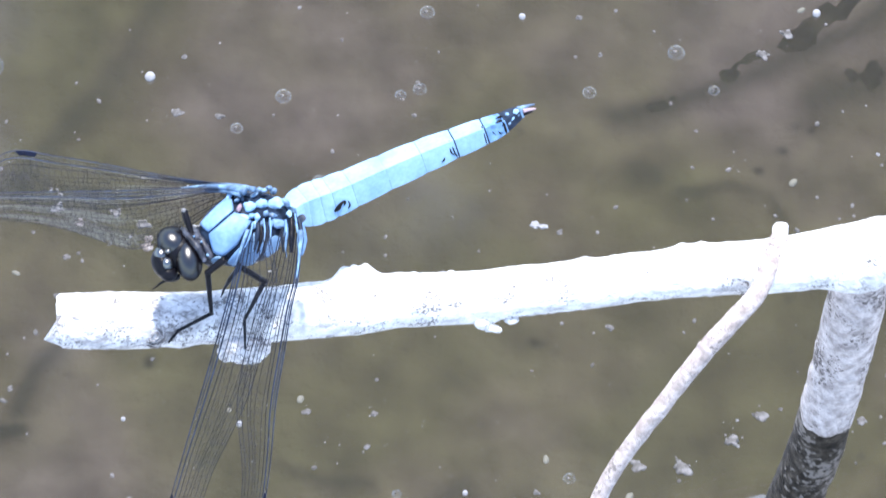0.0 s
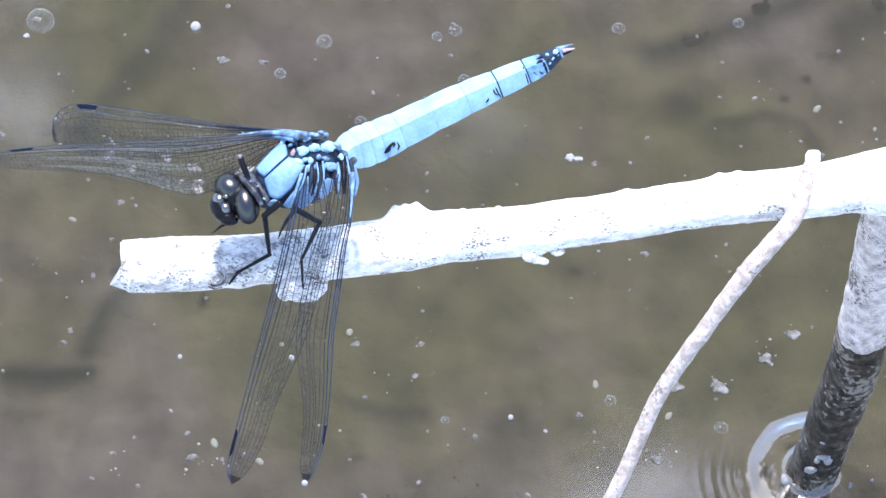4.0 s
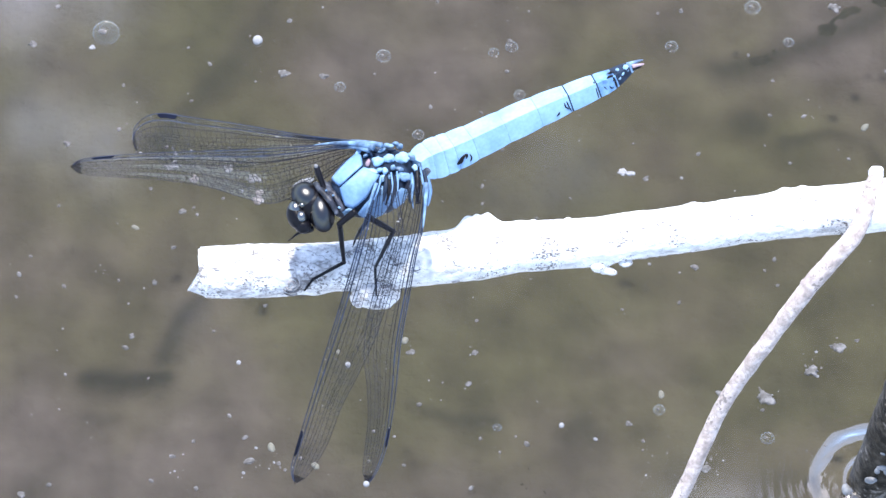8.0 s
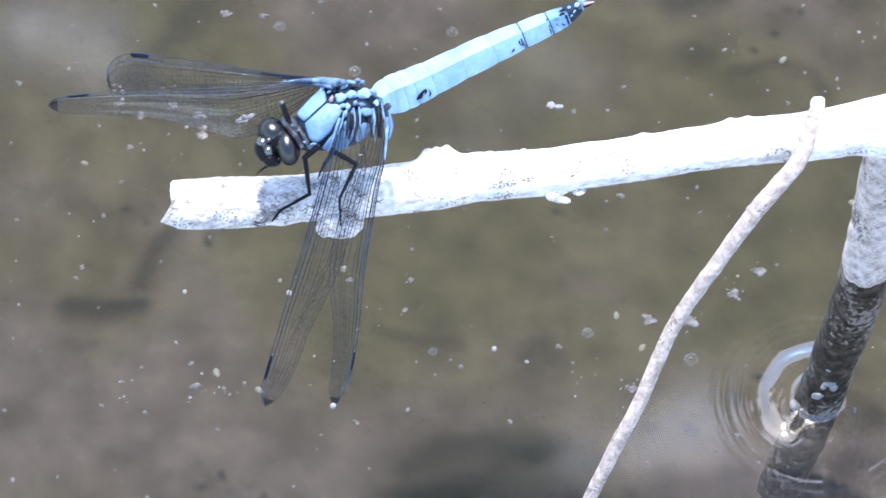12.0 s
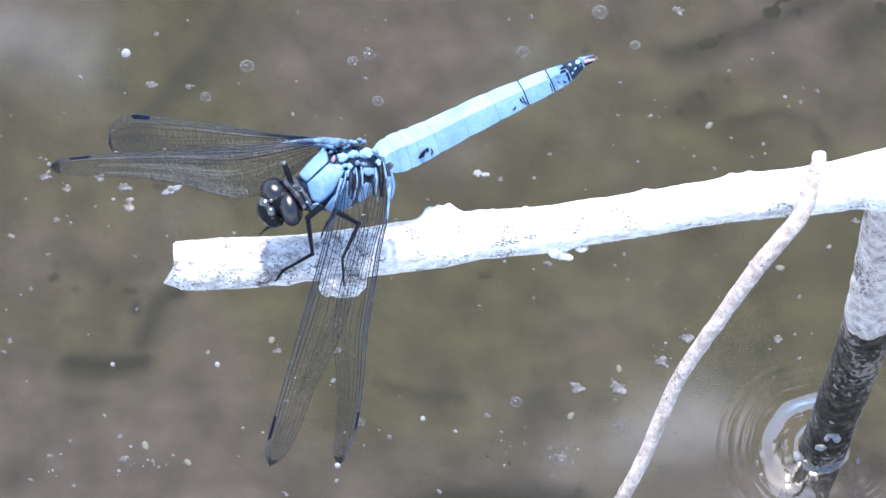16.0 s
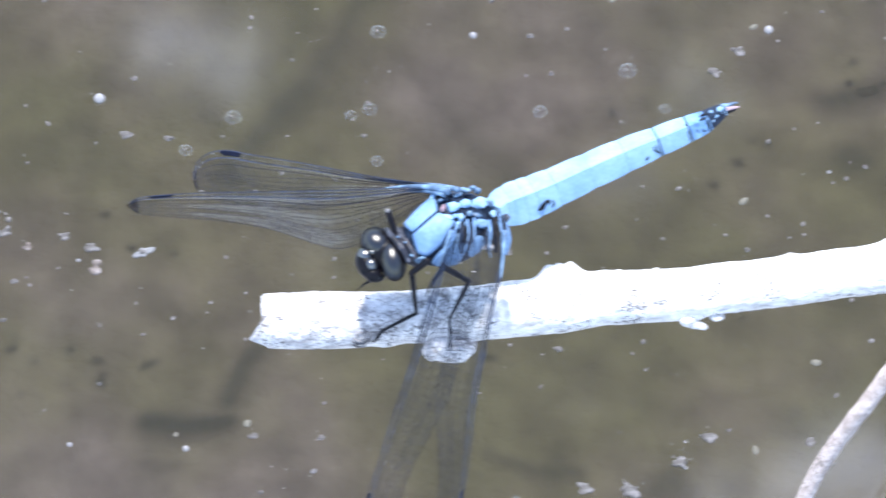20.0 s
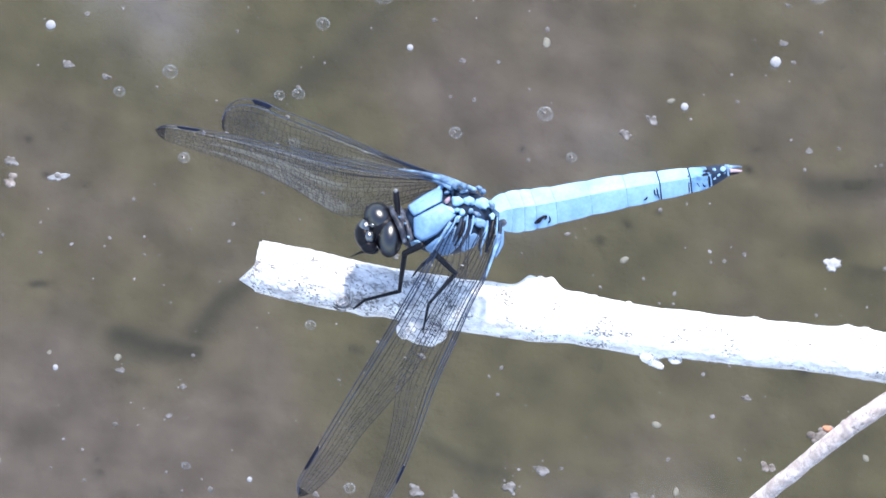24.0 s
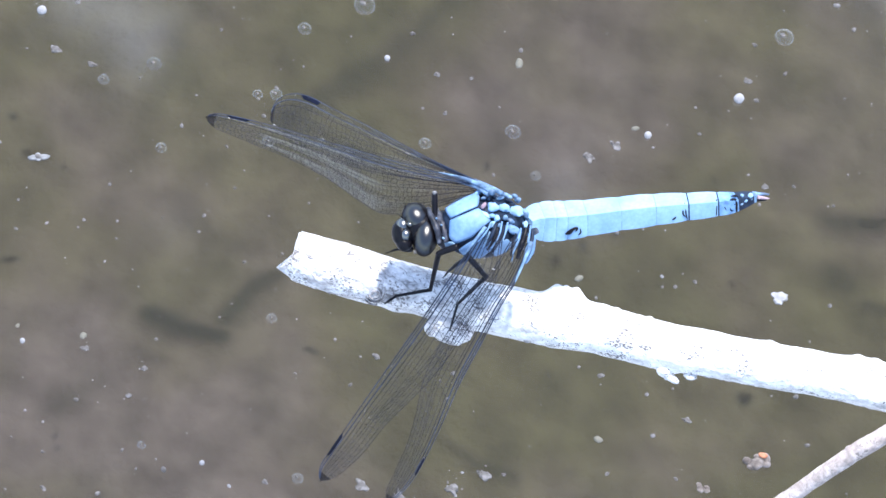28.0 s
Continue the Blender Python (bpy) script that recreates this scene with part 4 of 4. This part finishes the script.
    # straps that run down the flank to the wing roots
    for rows, material in ((((0.27, 0.77, 4.0, 0.22), (-0.04, -0.73, 4.4, 0.2), (-0.6, -2.1, 4.2, 0.1)), PALEBLUE), (((0.77, 0.77, 4.0, 0.24), (0.77, -0.42, 4.4, 0.26), (0.52, -1.97, 4.4, 0.15)), NAVY), (((1.27, 1.14, 3.9, 0.17), (1.46, -0.42, 4.3, 0.18), (1.15, -2.1, 4.4, 0.1)), PALEBLUE),
                           (((1.89, 1.27, 3.8, 0.2), (2.02, -0.42, 4.2, 0.19), (1.71, -2.35, 4.4, 0.1)), PALEBLUE), (((1.08, 0.39, 4.1, 0.2), (1.08, -1.04, 4.4, 0.2), (0.77, -2.35, 4.4, 0.1)), BLACK), (((1.64, 0.77, 3.9, 0.18), (1.71, -0.73, 4.2, 0.18), (1.4, -2.35, 4.3, 0.1)), NAVY),
                           (((3.45, 1.14, 3.1, 0.26), (3.57, -0.23, 3.6, 0.34), (3.57, -1.66, 3.7, 0.2), (3.7, -2.59, 3.6, 0.1)), PALEBLUE), (((4.01, 1.39, 3.0, 0.3), (4.13, -0.42, 3.4, 0.36), (4.13, -2.1, 3.5, 0.25)), BLACK), (((4.32, 1.76, 2.8, 0.2), (4.63, 0.21, 3.4, 0.22), (4.76, -1.66, 3.5, 0.15)), PALEBLUE),
                           (((4.69, 1.39, 2.6, 0.24), (5.01, 0.02, 3.1, 0.26), (4.88, -1.97, 3.2, 0.2)), NAVY), (((5.01, 0.83, 2.3, 0.3), (5.38, -0.73, 2.6, 0.34), (5.13, -2.28, 2.7, 0.2)), BLUE), (((3.14, 0.39, 3.2, 0.14), (3.2, -1.04, 3.5, 0.14), (3.39, -2.1, 3.5, 0.08)), NAVY)):
        part("flank_strip", tube(bow([(*q[:3], q[3] * (0.5 if material is PALEBLUE else 0.85)) for q in rows]), 18, 8, 0.3, 1500), BLUE if material is PALEBLUE else material, body)
    part("sclerite", ball(spot(4.69, 1.89, -0.9), (0.9, 1.2, 1.0), lean(25), 0.08, 700, 4), COLLAR, body, "dark waist before the abdomen")
    build_abdomen(body)
    # wings
    fore = build_wing(body, [(-0.35, -0.23, 4.1), (-1.34, -3.71, 4.0), (-2.09, -6.58, 3.6), (-3.59, -12.06, 2.8), (-5.2, -17.54, 2.0), (-7.01, -23.76, 1.0), (-8.44, -28.74, 0.2), (-8.75, -30.49, 0), (-8.32, -31.92, -0.2)],
               [(1.52, 0.02, 4.6), (2.39, -4.46, 5.6), (2.08, -7.89, 6.0), (1.15, -11.62, 6.2), (-0.22, -16.29, 6.2), (-1.84, -20.03, 5.6), (-3.59, -23.64, 4.4), (-5.02, -27.62, 2.6), (-6.82, -30.74, 0.8), (-8.32, -31.92, -0.2)], (0.82, 0.905), 1, 12, 1.9, "clear left forewing with dark veins")
    hind = build_wing(body, [(5.13, -0.1, 3.6), (4.76, -4.46, 3.9), (4.07, -7.58, 4.1), (3.39, -11.93, 4.1), (2.58, -16.91, 4.0), (2.14, -21.89, 3.8), (1.58, -26.25, 3.5), (0.96, -28.87, 3.4), (0.03, -30.86, 3.3), (-0.72, -31.79, 3.2)],
               [(3.14, 0.02, 4.3), (2.08, -4.46, 5.0), (0.52, -8.82, 5.4), (-0.6, -13.18, 5.8), (-1.16, -17.54, 6.0), (-0.78, -21.58, 5.8), (-0.66, -24.7, 5.0), (-0.97, -28.12, 4.2), (-1.16, -30.3, 3.6), (-0.72, -31.79, 3.2)], (0.79, 0.86), 2, 12, 1.9, "clear left hindwing with dark veins")
    build_wing(body, [(-0.97, 3.88, 2.9), (-3.87, 4.01, 1.4), (-7.66, 3.76, -0.94), (-13.97, 3.32, -4.71), (-20.28, 3.01, -8.27), (-26.6, 2.64, -11.44), (-30.38, 2.26, -13.38), (-32.15, 1.89, -14.26), (-33.03, 1.2, -14.6)],
               [(-1.35, 3.38, 2.23), (-3.87, 1.76, 0.2), (-7.35, -0.73, -2.76), (-11.13, -2.35, -5.7), (-13.97, -1.97, -7.51), (-18.39, -0.73, -9.8), (-23.44, -0.04, -11.86), (-28.49, 0.21, -13.51), (-31.77, 0.46, -14.49), (-33.03, 1.2, -14.6)], (0.85, 0.925), 3, 14, 1.2, "clear right forewing with dark veins")
    build_wing(body, [(0.03, 4.19, 2), (-3.88, 4.5, 0.14), (-7.66, 4.88, -1.75), (-11.44, 5.44, -3.63), (-15.85, 6.12, -6), (-20.26, 6.68, -8.77), (-23.1, 7.06, -10.63), (-24.98, 6.68, -11.47), (-26.19, 5.5, -11.95), (-26.37, 3.88, -12.11)],
               [(-0.35, 3.88, 1.67), (-3.88, 3.51, -0.66), (-8.92, 2.39, -3.91), (-13.96, 1.58, -6.96), (-18.37, 1.27, -9.32), (-22.15, 1.58, -11.01), (-24.67, 2.32, -11.93), (-25.93, 3.01, -12.1), (-26.37, 3.88, -12.11)], (0.775, 0.85), 4, 14, 1.2, "clear right hindwing with dark veins")
    for rows in (((-0.6, 3.76, 3.2, 0.4), (-1.97, 4.07, 2.6, 0.32), (-4.46, 4.13, 0.9, 0.2), (-6.95, 3.88, -0.8, 0.06)), ((-1.1, 3.44, 3.0, 0.3), (-2.59, 3.76, 2.0, 0.24), (-4.77, 3.63, 0.4, 0.08)), ((0.27, 4.01, 2.4, 0.3), (-1.97, 4.32, 1.0, 0.22), (-4.15, 4.44, -0.4, 0.08)),
                 ((-0.22, 0.02, 4.3, 0.22), (-0.97, -2.35, 4.3, 0.16), (-1.34, -3.59, 4.1, 0.08)), ((5.01, 0.15, 3.7, 0.3), (4.94, -1.97, 3.9, 0.2), (4.76, -4.59, 4.0, 0.08))):
        part("wing_root", tube(bow(rows), 16, 10, 0.1), SLATE, body, "blue-grey wing root")
    part("dew_drop", ball(spot(-0.78, -31.67, 3.4), (0.33, 0.33, 0.33)), WHITE, hind, "bright white droplet on a wing tip")
    SWINGING.extend((fore, hind))
    # larger glints on the wings, likewise built as white grains
    for at, r in ((spot(-10.93, 4.75, -5.2), (0.6, 0.1, 0.1)), (spot(-25.63, 2.95, -16.4), (0.4, 0.14, 0.1)), (spot(-20.02, 3.2, -9.2), (0.3, 0.1, 0.1)),
                  (spot(2.08, -4.03, 5.5), (0.4, 0.14, 0.1)), (spot(0.77, -3.22, 4.6), (0.2, 0.18, 0.12)), (spot(-6.39, 4.13, -0.6), (0.22, 0.12, 0.1))):
        part("wing_glint", ball(at, [0.55 * q for q in r], lean(0), 0.5, 2000, 2), WHITE, body)
    # legs
    build_leg(body, [(-2.34, -2.97, 3.4, 0.42), (-4.02, -4.4, 2.6, 0.36), (-3.52, -8.38, -3.6, 0.24), (-6.76, -10.25, -5.6, 0.18), (-7.69, -11.5, -6.5, 0.1)], "thin black left foreleg gripping the bark")
    build_leg(body, [(-1.22, -3.47, 3.2, 0.4), (-0.6, -3.84, 2.9, 0.36), (1.64, -5.02, 1.6, 0.32), (-0.22, -8.88, -4.2, 0.18), (-0.04, -11.81, -6.3, 0.12)], "thin black left middle leg")
    build_leg(body, [(-0.6, -3.71, 1.4, 0.36), (-1.1, -3.96, 1.0, 0.3), (-1.84, -4.96, -1.2, 0.26), (-2.4, -5.96, -4.6, 0.14), (-2.59, -6.58, -5.6, 0.08)], "thin black right middle leg")
    build_leg(body, [(-4.77, -1.97, 0.6, 0.3), (-5.7, -0.85, 1.8, 0.34), (-6.57, 1.51, 1.8, 0.36), (-6.32, 0.39, 1.2, 0.26)], "black right foreleg tucked up behind the head")
    part("leg_tip", ball(spot(-6.64, 1.64, 2.0), (0.24, 0.24, 0.24), None, 0.2, 1500, 2), HUSK, body, "pale knee of the tucked foreleg")


# ---- what floats on the water ----
DRIFTERS = []


def drifter(ob):
    DRIFTERS.append(ob)
    return ob


def float_ball(x, y, r):
    drifter(solid("white_fluff", ball((x, y, r * 0.5), (r, r, r * 0.9), None, 0.15, 1500, 2), WHITE, mm(x, y, 0), "small white fluffy seed floating on the water", "seed", "floating seeds"))


def float_speck(x, y, r):
    drifter(solid("straw_speck", ball((x, y, r * 0.3), (r * 1.1, r * 0.7, r * 0.5), Matrix.Rotation(x * 7 + y, 3, "Z"), 0.4, 1300, 2), STRAW, mm(x, y, 0), "pale yellowish plant speck floating on the water", "plant speck", "floating specks"))


def float_grain(x, y, r, seed):
    drifter(solid("foam_grain", ball((x, y, r * 0.3), (r * 1.2, r, r * 0.6), Matrix.Rotation(seed, 3, "Z"), 0.4, 1800, 2), HUSK if seed % 3 == 0 else SCUM, mm(x, y, 0), "tiny pale grain of foam floating in a loose cluster", "foam grain", "foam grains"))


def float_flake(x, y, r, seed):
    bm = ball((x, y, 0.08), (r, r * 0.8, 0.22), None, 0, 1, 3)
    for v in bm.verts:
        d = v.co - mm(x, y, 0.08)
        a = math.atan2(d.y, d.x)
        k = 0.68 + 0.6 * noise.noise(Vector((1.0 * math.cos(a), 1.0 * math.sin(a), seed * 3.7))) + 0.3 * noise.noise(v.co * 1500) + 0.3 * noise.noise(v.co * 4000)
        v.co = mm(x, y, 0.08) + Vector((d.x * k, d.y * k, d.z * (0.7 + 0.9 * noise.noise(v.co * 1800))))
    drifter(solid("scum_flake", bm, WHITE if seed % 9 == 2 else SCUM, mm(x, y, 0), "ragged pale flake of scum floating on the water", "scum flake", "floating flakes"))


def float_clump(x, y, r, seed):
    root = drifter(thing("debris_clump", mm(x, y, 0), "lumpy brown plant debris floating on the water", "debris", "floating debris"))
    rng = random.Random(seed)
    for k in range(9):
        a, d, q = rng.uniform(0, 6.3), r * rng.uniform(0, 0.6), r * rng.uniform(0.2, 0.45)
        part("lump", ball((x + d * math.cos(a), y + d * math.sin(a), q * 0.2), (q, q * 0.8, q * 0.6), None, 0.4, 1200, 2), DEBRIS, root)
    if r > 1.5:
        part("leaf_scrap", ball((x + 0.3, y + r * 0.4, r * 0.35), (0.6, 0.35, 0.2), None, 0.4, 1200, 2), RUST, root, "rust-red leaf scrap")


def float_petal(x, y, r):
    root = drifter(thing("pale_husk", mm(x, y, 0), "small whitish winged husk floating on the water", "husk", "floating husks"))
    for a, long in ((0.45, 1.0), (0.45 + math.pi, 0.9), (1.9, 0.4), (-1.1, 0.35), (2.6, 0.35)):
        part("blade", ball((x + r * 0.45 * long * math.cos(a), y + r * 0.45 * long * math.sin(a), 0.16), (r * 0.55 * long, r * 0.24, 0.16), Matrix.Rotation(a, 3, "Z"), 0.3, 1500, 2), HUSK, root)
    part("core", ball((x, y, 0.25), (r * 0.28, r * 0.22, 0.25), None, 0.3, 1500, 2), SCUM, root)


def float_bubble(x, y, r):
    root = drifter(thing("bubble", mm(x, y, 0), "clear air bubble floating on the water", "bubble", "floating bubbles"))
    bm = bmesh.new()
    rows = [[bm.verts.new(mm(x + r * math.cos(0.16 * i) * math.cos(j * math.pi / 10), y + r * math.cos(0.16 * i) * math.sin(j * math.pi / 10), 0.02 + 0.75 * r * math.sin(0.16 * i))) for j in range(20)] for i in range(10)]
    for a, b in zip(rows, rows[1:]):
        for j in range(20):
            bm.faces.new((a[j], a[(j + 1) % 20], b[(j + 1) % 20], b[j]))
    bm.faces.new(rows[-1])
    part("dome", bm, BUBBLE, root).visible_shadow = False
    bm = bmesh.new()
    for i in range(24):
        a, b = 2 * math.pi * i / 24, 2 * math.pi * (i + 1) / 24
        strut(bm, mm(x + r * math.cos(a), y + r * math.sin(a), 0.02), mm(x + r * math.cos(b), y + r * math.sin(b), 0.02), 0.00007, Vector((0, 0, 1)))
    part("rim", bm, BUBBLE, root, "thin bright rim")
    part("foam", ball((x - 0.25 * r, y + 0.1 * r, 0.1), (r * 0.3, r * 0.24, 0.15), None, 0.3, 1500, 2), SCUM, root, "tiny fleck of foam")


def build_floats():
    for x, y, r in ((-19.3, 62.5, 0.56), (15.6, 13.6, 0.31), (-8.2, 20.7, 0.31), (-20.3, 20.7, 0.25), (59.8, 82.7, 0.62), (19.9, 72.0, 0.37), (51.2, 74.0, 0.44)):
        float_ball(x, y, r)
    for k, (x, y, r) in enumerate(((-22.1, 45.7, 0.81), (-28.4, 46.0, 1.00), (22.3, 46.3, 1.06), (45.6, 68.6, 1.00), (-1.1, 22.6, 0.56), (43.3, 21.2, 1.12), (56.7, 24.3, 0.81), (38.1, 17.8, 1.25), (31.5, 8.5, 0.87),
                                   (-18.7, 8.1, 0.75), (-19.2, 44.5, 0.9), (71.5, 59.2, 1.25), (46.0, 24.5, 1.1), (60.2, 85.5, 0.62), (-16.2, 58.3, 0.75), (-11.7, 58.0, 0.62), (48.0, 71.3, 0.87), (33.6, 17.8, 1.12), (-27.2, 40.0, 0.50),
                                   (-44.6, 61.4, 0.62), (-37.9, 61.2, 0.50), (5.8, 22.6, 0.50), (-40.3, 48.5, 0.56), (-32.3, 23.8, 0.44), (24.6, 45.6, 0.45), (66, 40, 0.6), (84, 66, 0.8))):
        float_flake(x, y, r, k)
    foam = random.Random(5)
    for cx, cy, sx, sy, count in ((-17.4, 7.8, 2.8, 1.6, 16), (37.9, 18.1, 1.1, 0.9, 8), (31.0, 8.8, 1.5, 1.6, 10), (-26.8, 6.5, 0.6, 0.9, 4), (25.5, 10.6, 2.8, 2.1, 6), (-20.0, 38.4, 3.8, 4.3, 5), (44.5, 21.8, 1.9, 1.4, 5), (56.7, 59.0, 5.0, 4.3, 6)):
        for k in range(count):
            float_grain(foam.gauss(cx, 0.6 * sx), foam.gauss(cy, 0.6 * sy), 0.07 + 0.17 * foam.random() ** 2, k)
    loose = random.Random(77)
    for k in range(46):
        x, y = loose.uniform(-45, 105), loose.uniform(-6, 100)
        float_flake(x, y, loose.uniform(0.26, 0.55), 30 + 9 * k)
    for k, (x, y, r) in enumerate(((-18.6, 42.1, 1.12), (75.1, 37.9, 1.99), (70.1, 32.2, 1.12), (-26.0, 44.2, 0.7))):
        float_clump(x, y, r, k)
    float_petal(-13.8, 44.0, 1.4)
    for x, y, r in ((49.1, 52.8, 0.55), (32.7, 13.9, 0.50), (-16.4, 9.9, 0.50), (-11.5, 7.7, 0.50), (34.5, 77.3, 0.62), (49.6, 74.3, 0.50), (-1.9, 24.0, 0.50), (-9.3, 22.4, 0.31), (80.4, 36.6, 0.44), (57.1, 33.7, 0.50), (-32.4, 37.8, 0.44)):
        float_speck(x, y, r)
    for x, y, r in ((7.3, 61.7, 0.56), (9.3, 62.5, 0.69), (10.3, 56.2, 0.62), (36.4, 68.4, 0.87), (38.4, 12.6, 0.75), (26.4, 15.9, 0.62), (17.5, 34.4, 0.56), (62.5, 92.8, 1.06), (15.4, 77.8, 1.18), (9.8, 72.1, 0.75), (27.3, 63.0, 0.69), (-5.1, 60.9, 0.81), (40.5, 63.9, 0.56), (-36.4, 63.1, 1.50), (-9.9, 56.7, 0.62), (-1.0, 50.7, 0.62), (8.5, 13.2, 0.44)):
        float_bubble(x, y, r)
    solid("straw_speck", ball((23.9, 18.0, 0.1), (0.3, 0.5, 0.3), None, 0.3, 1500, 2), STRAW, mm(23.9, 18, 0), "pale yellowish plant speck caught still on the water", "plant speck", "floating specks")
    rng = random.Random(12)
    bm = bmesh.new()
    for k in range(4200):
        x, y = rng.uniform(-70, 130), rng.uniform(-30, 130)
        if noise.noise(Vector((x / 18, y / 18, 4))) < rng.uniform(-0.5, 0.5):
            continue
        r = 0.045 + 0.27 * rng.random() ** 4
        ball((x, y, 0.03), (r * rng.uniform(0.8, 1.7), r, r * 0.5), Matrix.Rotation(rng.uniform(0, 3), 3, "Z"), 0.3, 2000, 1, bm)
    drifter(solid("floating_specks", bm, SCUM, mm(0, 0, 0), "countless tiny pale specks drifting on the water", "specks", kind="stuff"))


# ---- tree whose leaves mirror in the water ----
# openings in the crown, in the plane of the leaves: place and half axes
GAPS = ((130, 1664, 92, 66), (-150, 1968, 16, 6), (-145, 1896, 18, 8))


def build_tree():
    root = thing("willow_tree", Vector((1.9, 2.3, -0.018)), "leafy willow leaning over the pond with gaps between its leaves", "tree")
    part("trunk", tube([(1900, 2300, -60, 130), (1840, 2260, 900, 105), (1650, 2180, 1900, 85), (1250, 2020, 2800, 60), (800, 1880, 3250, 40)], 40, 16, 0.12, 6), TRUNK, root, "rough brown trunk")
    rng = random.Random(21)
    tips = []
    for k in range(30):
        a = (800 + rng.uniform(-150, 300), 1880 + rng.uniform(-40, 60), 3230)
        b = (rng.uniform(-560, 420), rng.uniform(1480, 2080), rng.uniform(2950, 3250))
        m = [(a[i] + b[i]) / 2 + rng.uniform(-60, 60) for i in range(3)]
        part("limb", tube([(*a, 22), (*m, 12), (*b, 4)], 16, 6, 0.1, 6), TRUNK, root)
        tips += [(m, b)] * 2
    bm = bmesh.new()
    for k in range(25000):
        m, b = rng.choice(tips)
        u = rng.uniform(0.1, 1.05)
        c = Vector([m[i] + (b[i] - m[i]) * u for i in range(3)]) + Vector([rng.gauss(0, 45), rng.gauss(0, 45), rng.gauss(0, 45)])
        y0 = c.y - 0.57 * (c.z - 3100)
        if noise.noise(Vector((c.x, y0, 0)) / 105) > 0.32 and not (c.x < -120 and y0 < 1850) and not (c.x > 50 and 1735 < y0 < 1850) or c.y < 1460 or any(((c.x - x) / (rx + 26)) ** 2 + ((y0 - y) / (ry + 26)) ** 2 < 1 for x, y, rx, ry in GAPS):
            continue
        c /= 1000
        d = Vector((rng.gauss(0, 1), rng.gauss(0, 1), rng.gauss(-0.4, 0.6))).normalized()
        w = d.cross(Vector((rng.gauss(0, 1), rng.gauss(0, 1), rng.gauss(0, 1)))).normalized() * 0.008
        n = d.cross(w).normalized() * 0.003
        v = [bm.verts.new(p) for p in (c, c + d * 0.016 + w, c + d * 0.045, c + d * 0.016 - w, c + d * 0.02 + n)]
        for q in ((0, 1, 4), (1, 2, 4), (2, 3, 4), (3, 0, 4)):
            bm.faces.new([v[i] for i in q])
    tagged(part("crown", bm, LEAF, root, "narrow green leaves in loose clumps", False), kind="stuff")


build_pond()
build_sunken()
build_bed_flakes()
build_branch()
build_dragonfly()
build_floats()
build_tree()

# The surface film drifts slowly, then faster: seconds, and millimetres east and north of its first place.
DRIFT = ((0, 0, 0), (3.5, -0.7, 0.2), (5.5, -1.5, 0.2), (8, -2.7, 0.2), (10, -4.3, 0.1), (12, -5.8, -0.2), (12.5, -6.4, -0.4), (14.5, -10.2, -1.2), (15, -11.7, -1.6), (17, -16.9, -2.7), (18, -19.8, -3.3), (19, -23.8, -4.3), (20, -27.2, -5),
         (20.5, -28.6, -5.4), (22.5, -33.5, -7), (23, -34.6, -7.5), (24, -37.2, -8.2), (25, -39.3, -9), (26, -41.4, -10.1), (27, -43, -10.8), (28, -44.2, -11.1))


# The left wings give a little flick: seconds and degrees of swing.
SWING = ((0, 2.3), (3.5, 2.2), (6, 2.0), (6.5, 1.95), (6.75, 1.1), (7, 0.3), (10.5, 0.4), (16, 0.2), (18, 0.35), (24.5, 0.55), (28, 0.8))


def motions():
    for wing in SWINGING:
        root = Matrix.Translation(wing.location)
        walk(wing, [(t, root @ Matrix.Rotation(radians(a), 4, SIDE_OUT)) for t, a in SWING])
    for ob in DRIFTERS:
        x, y, z = ob.location
        walk(ob, [(t, pose(x + dx / 1000, y + dy / 1000, z)) for t, dx, dy in DRIFT])


motions()
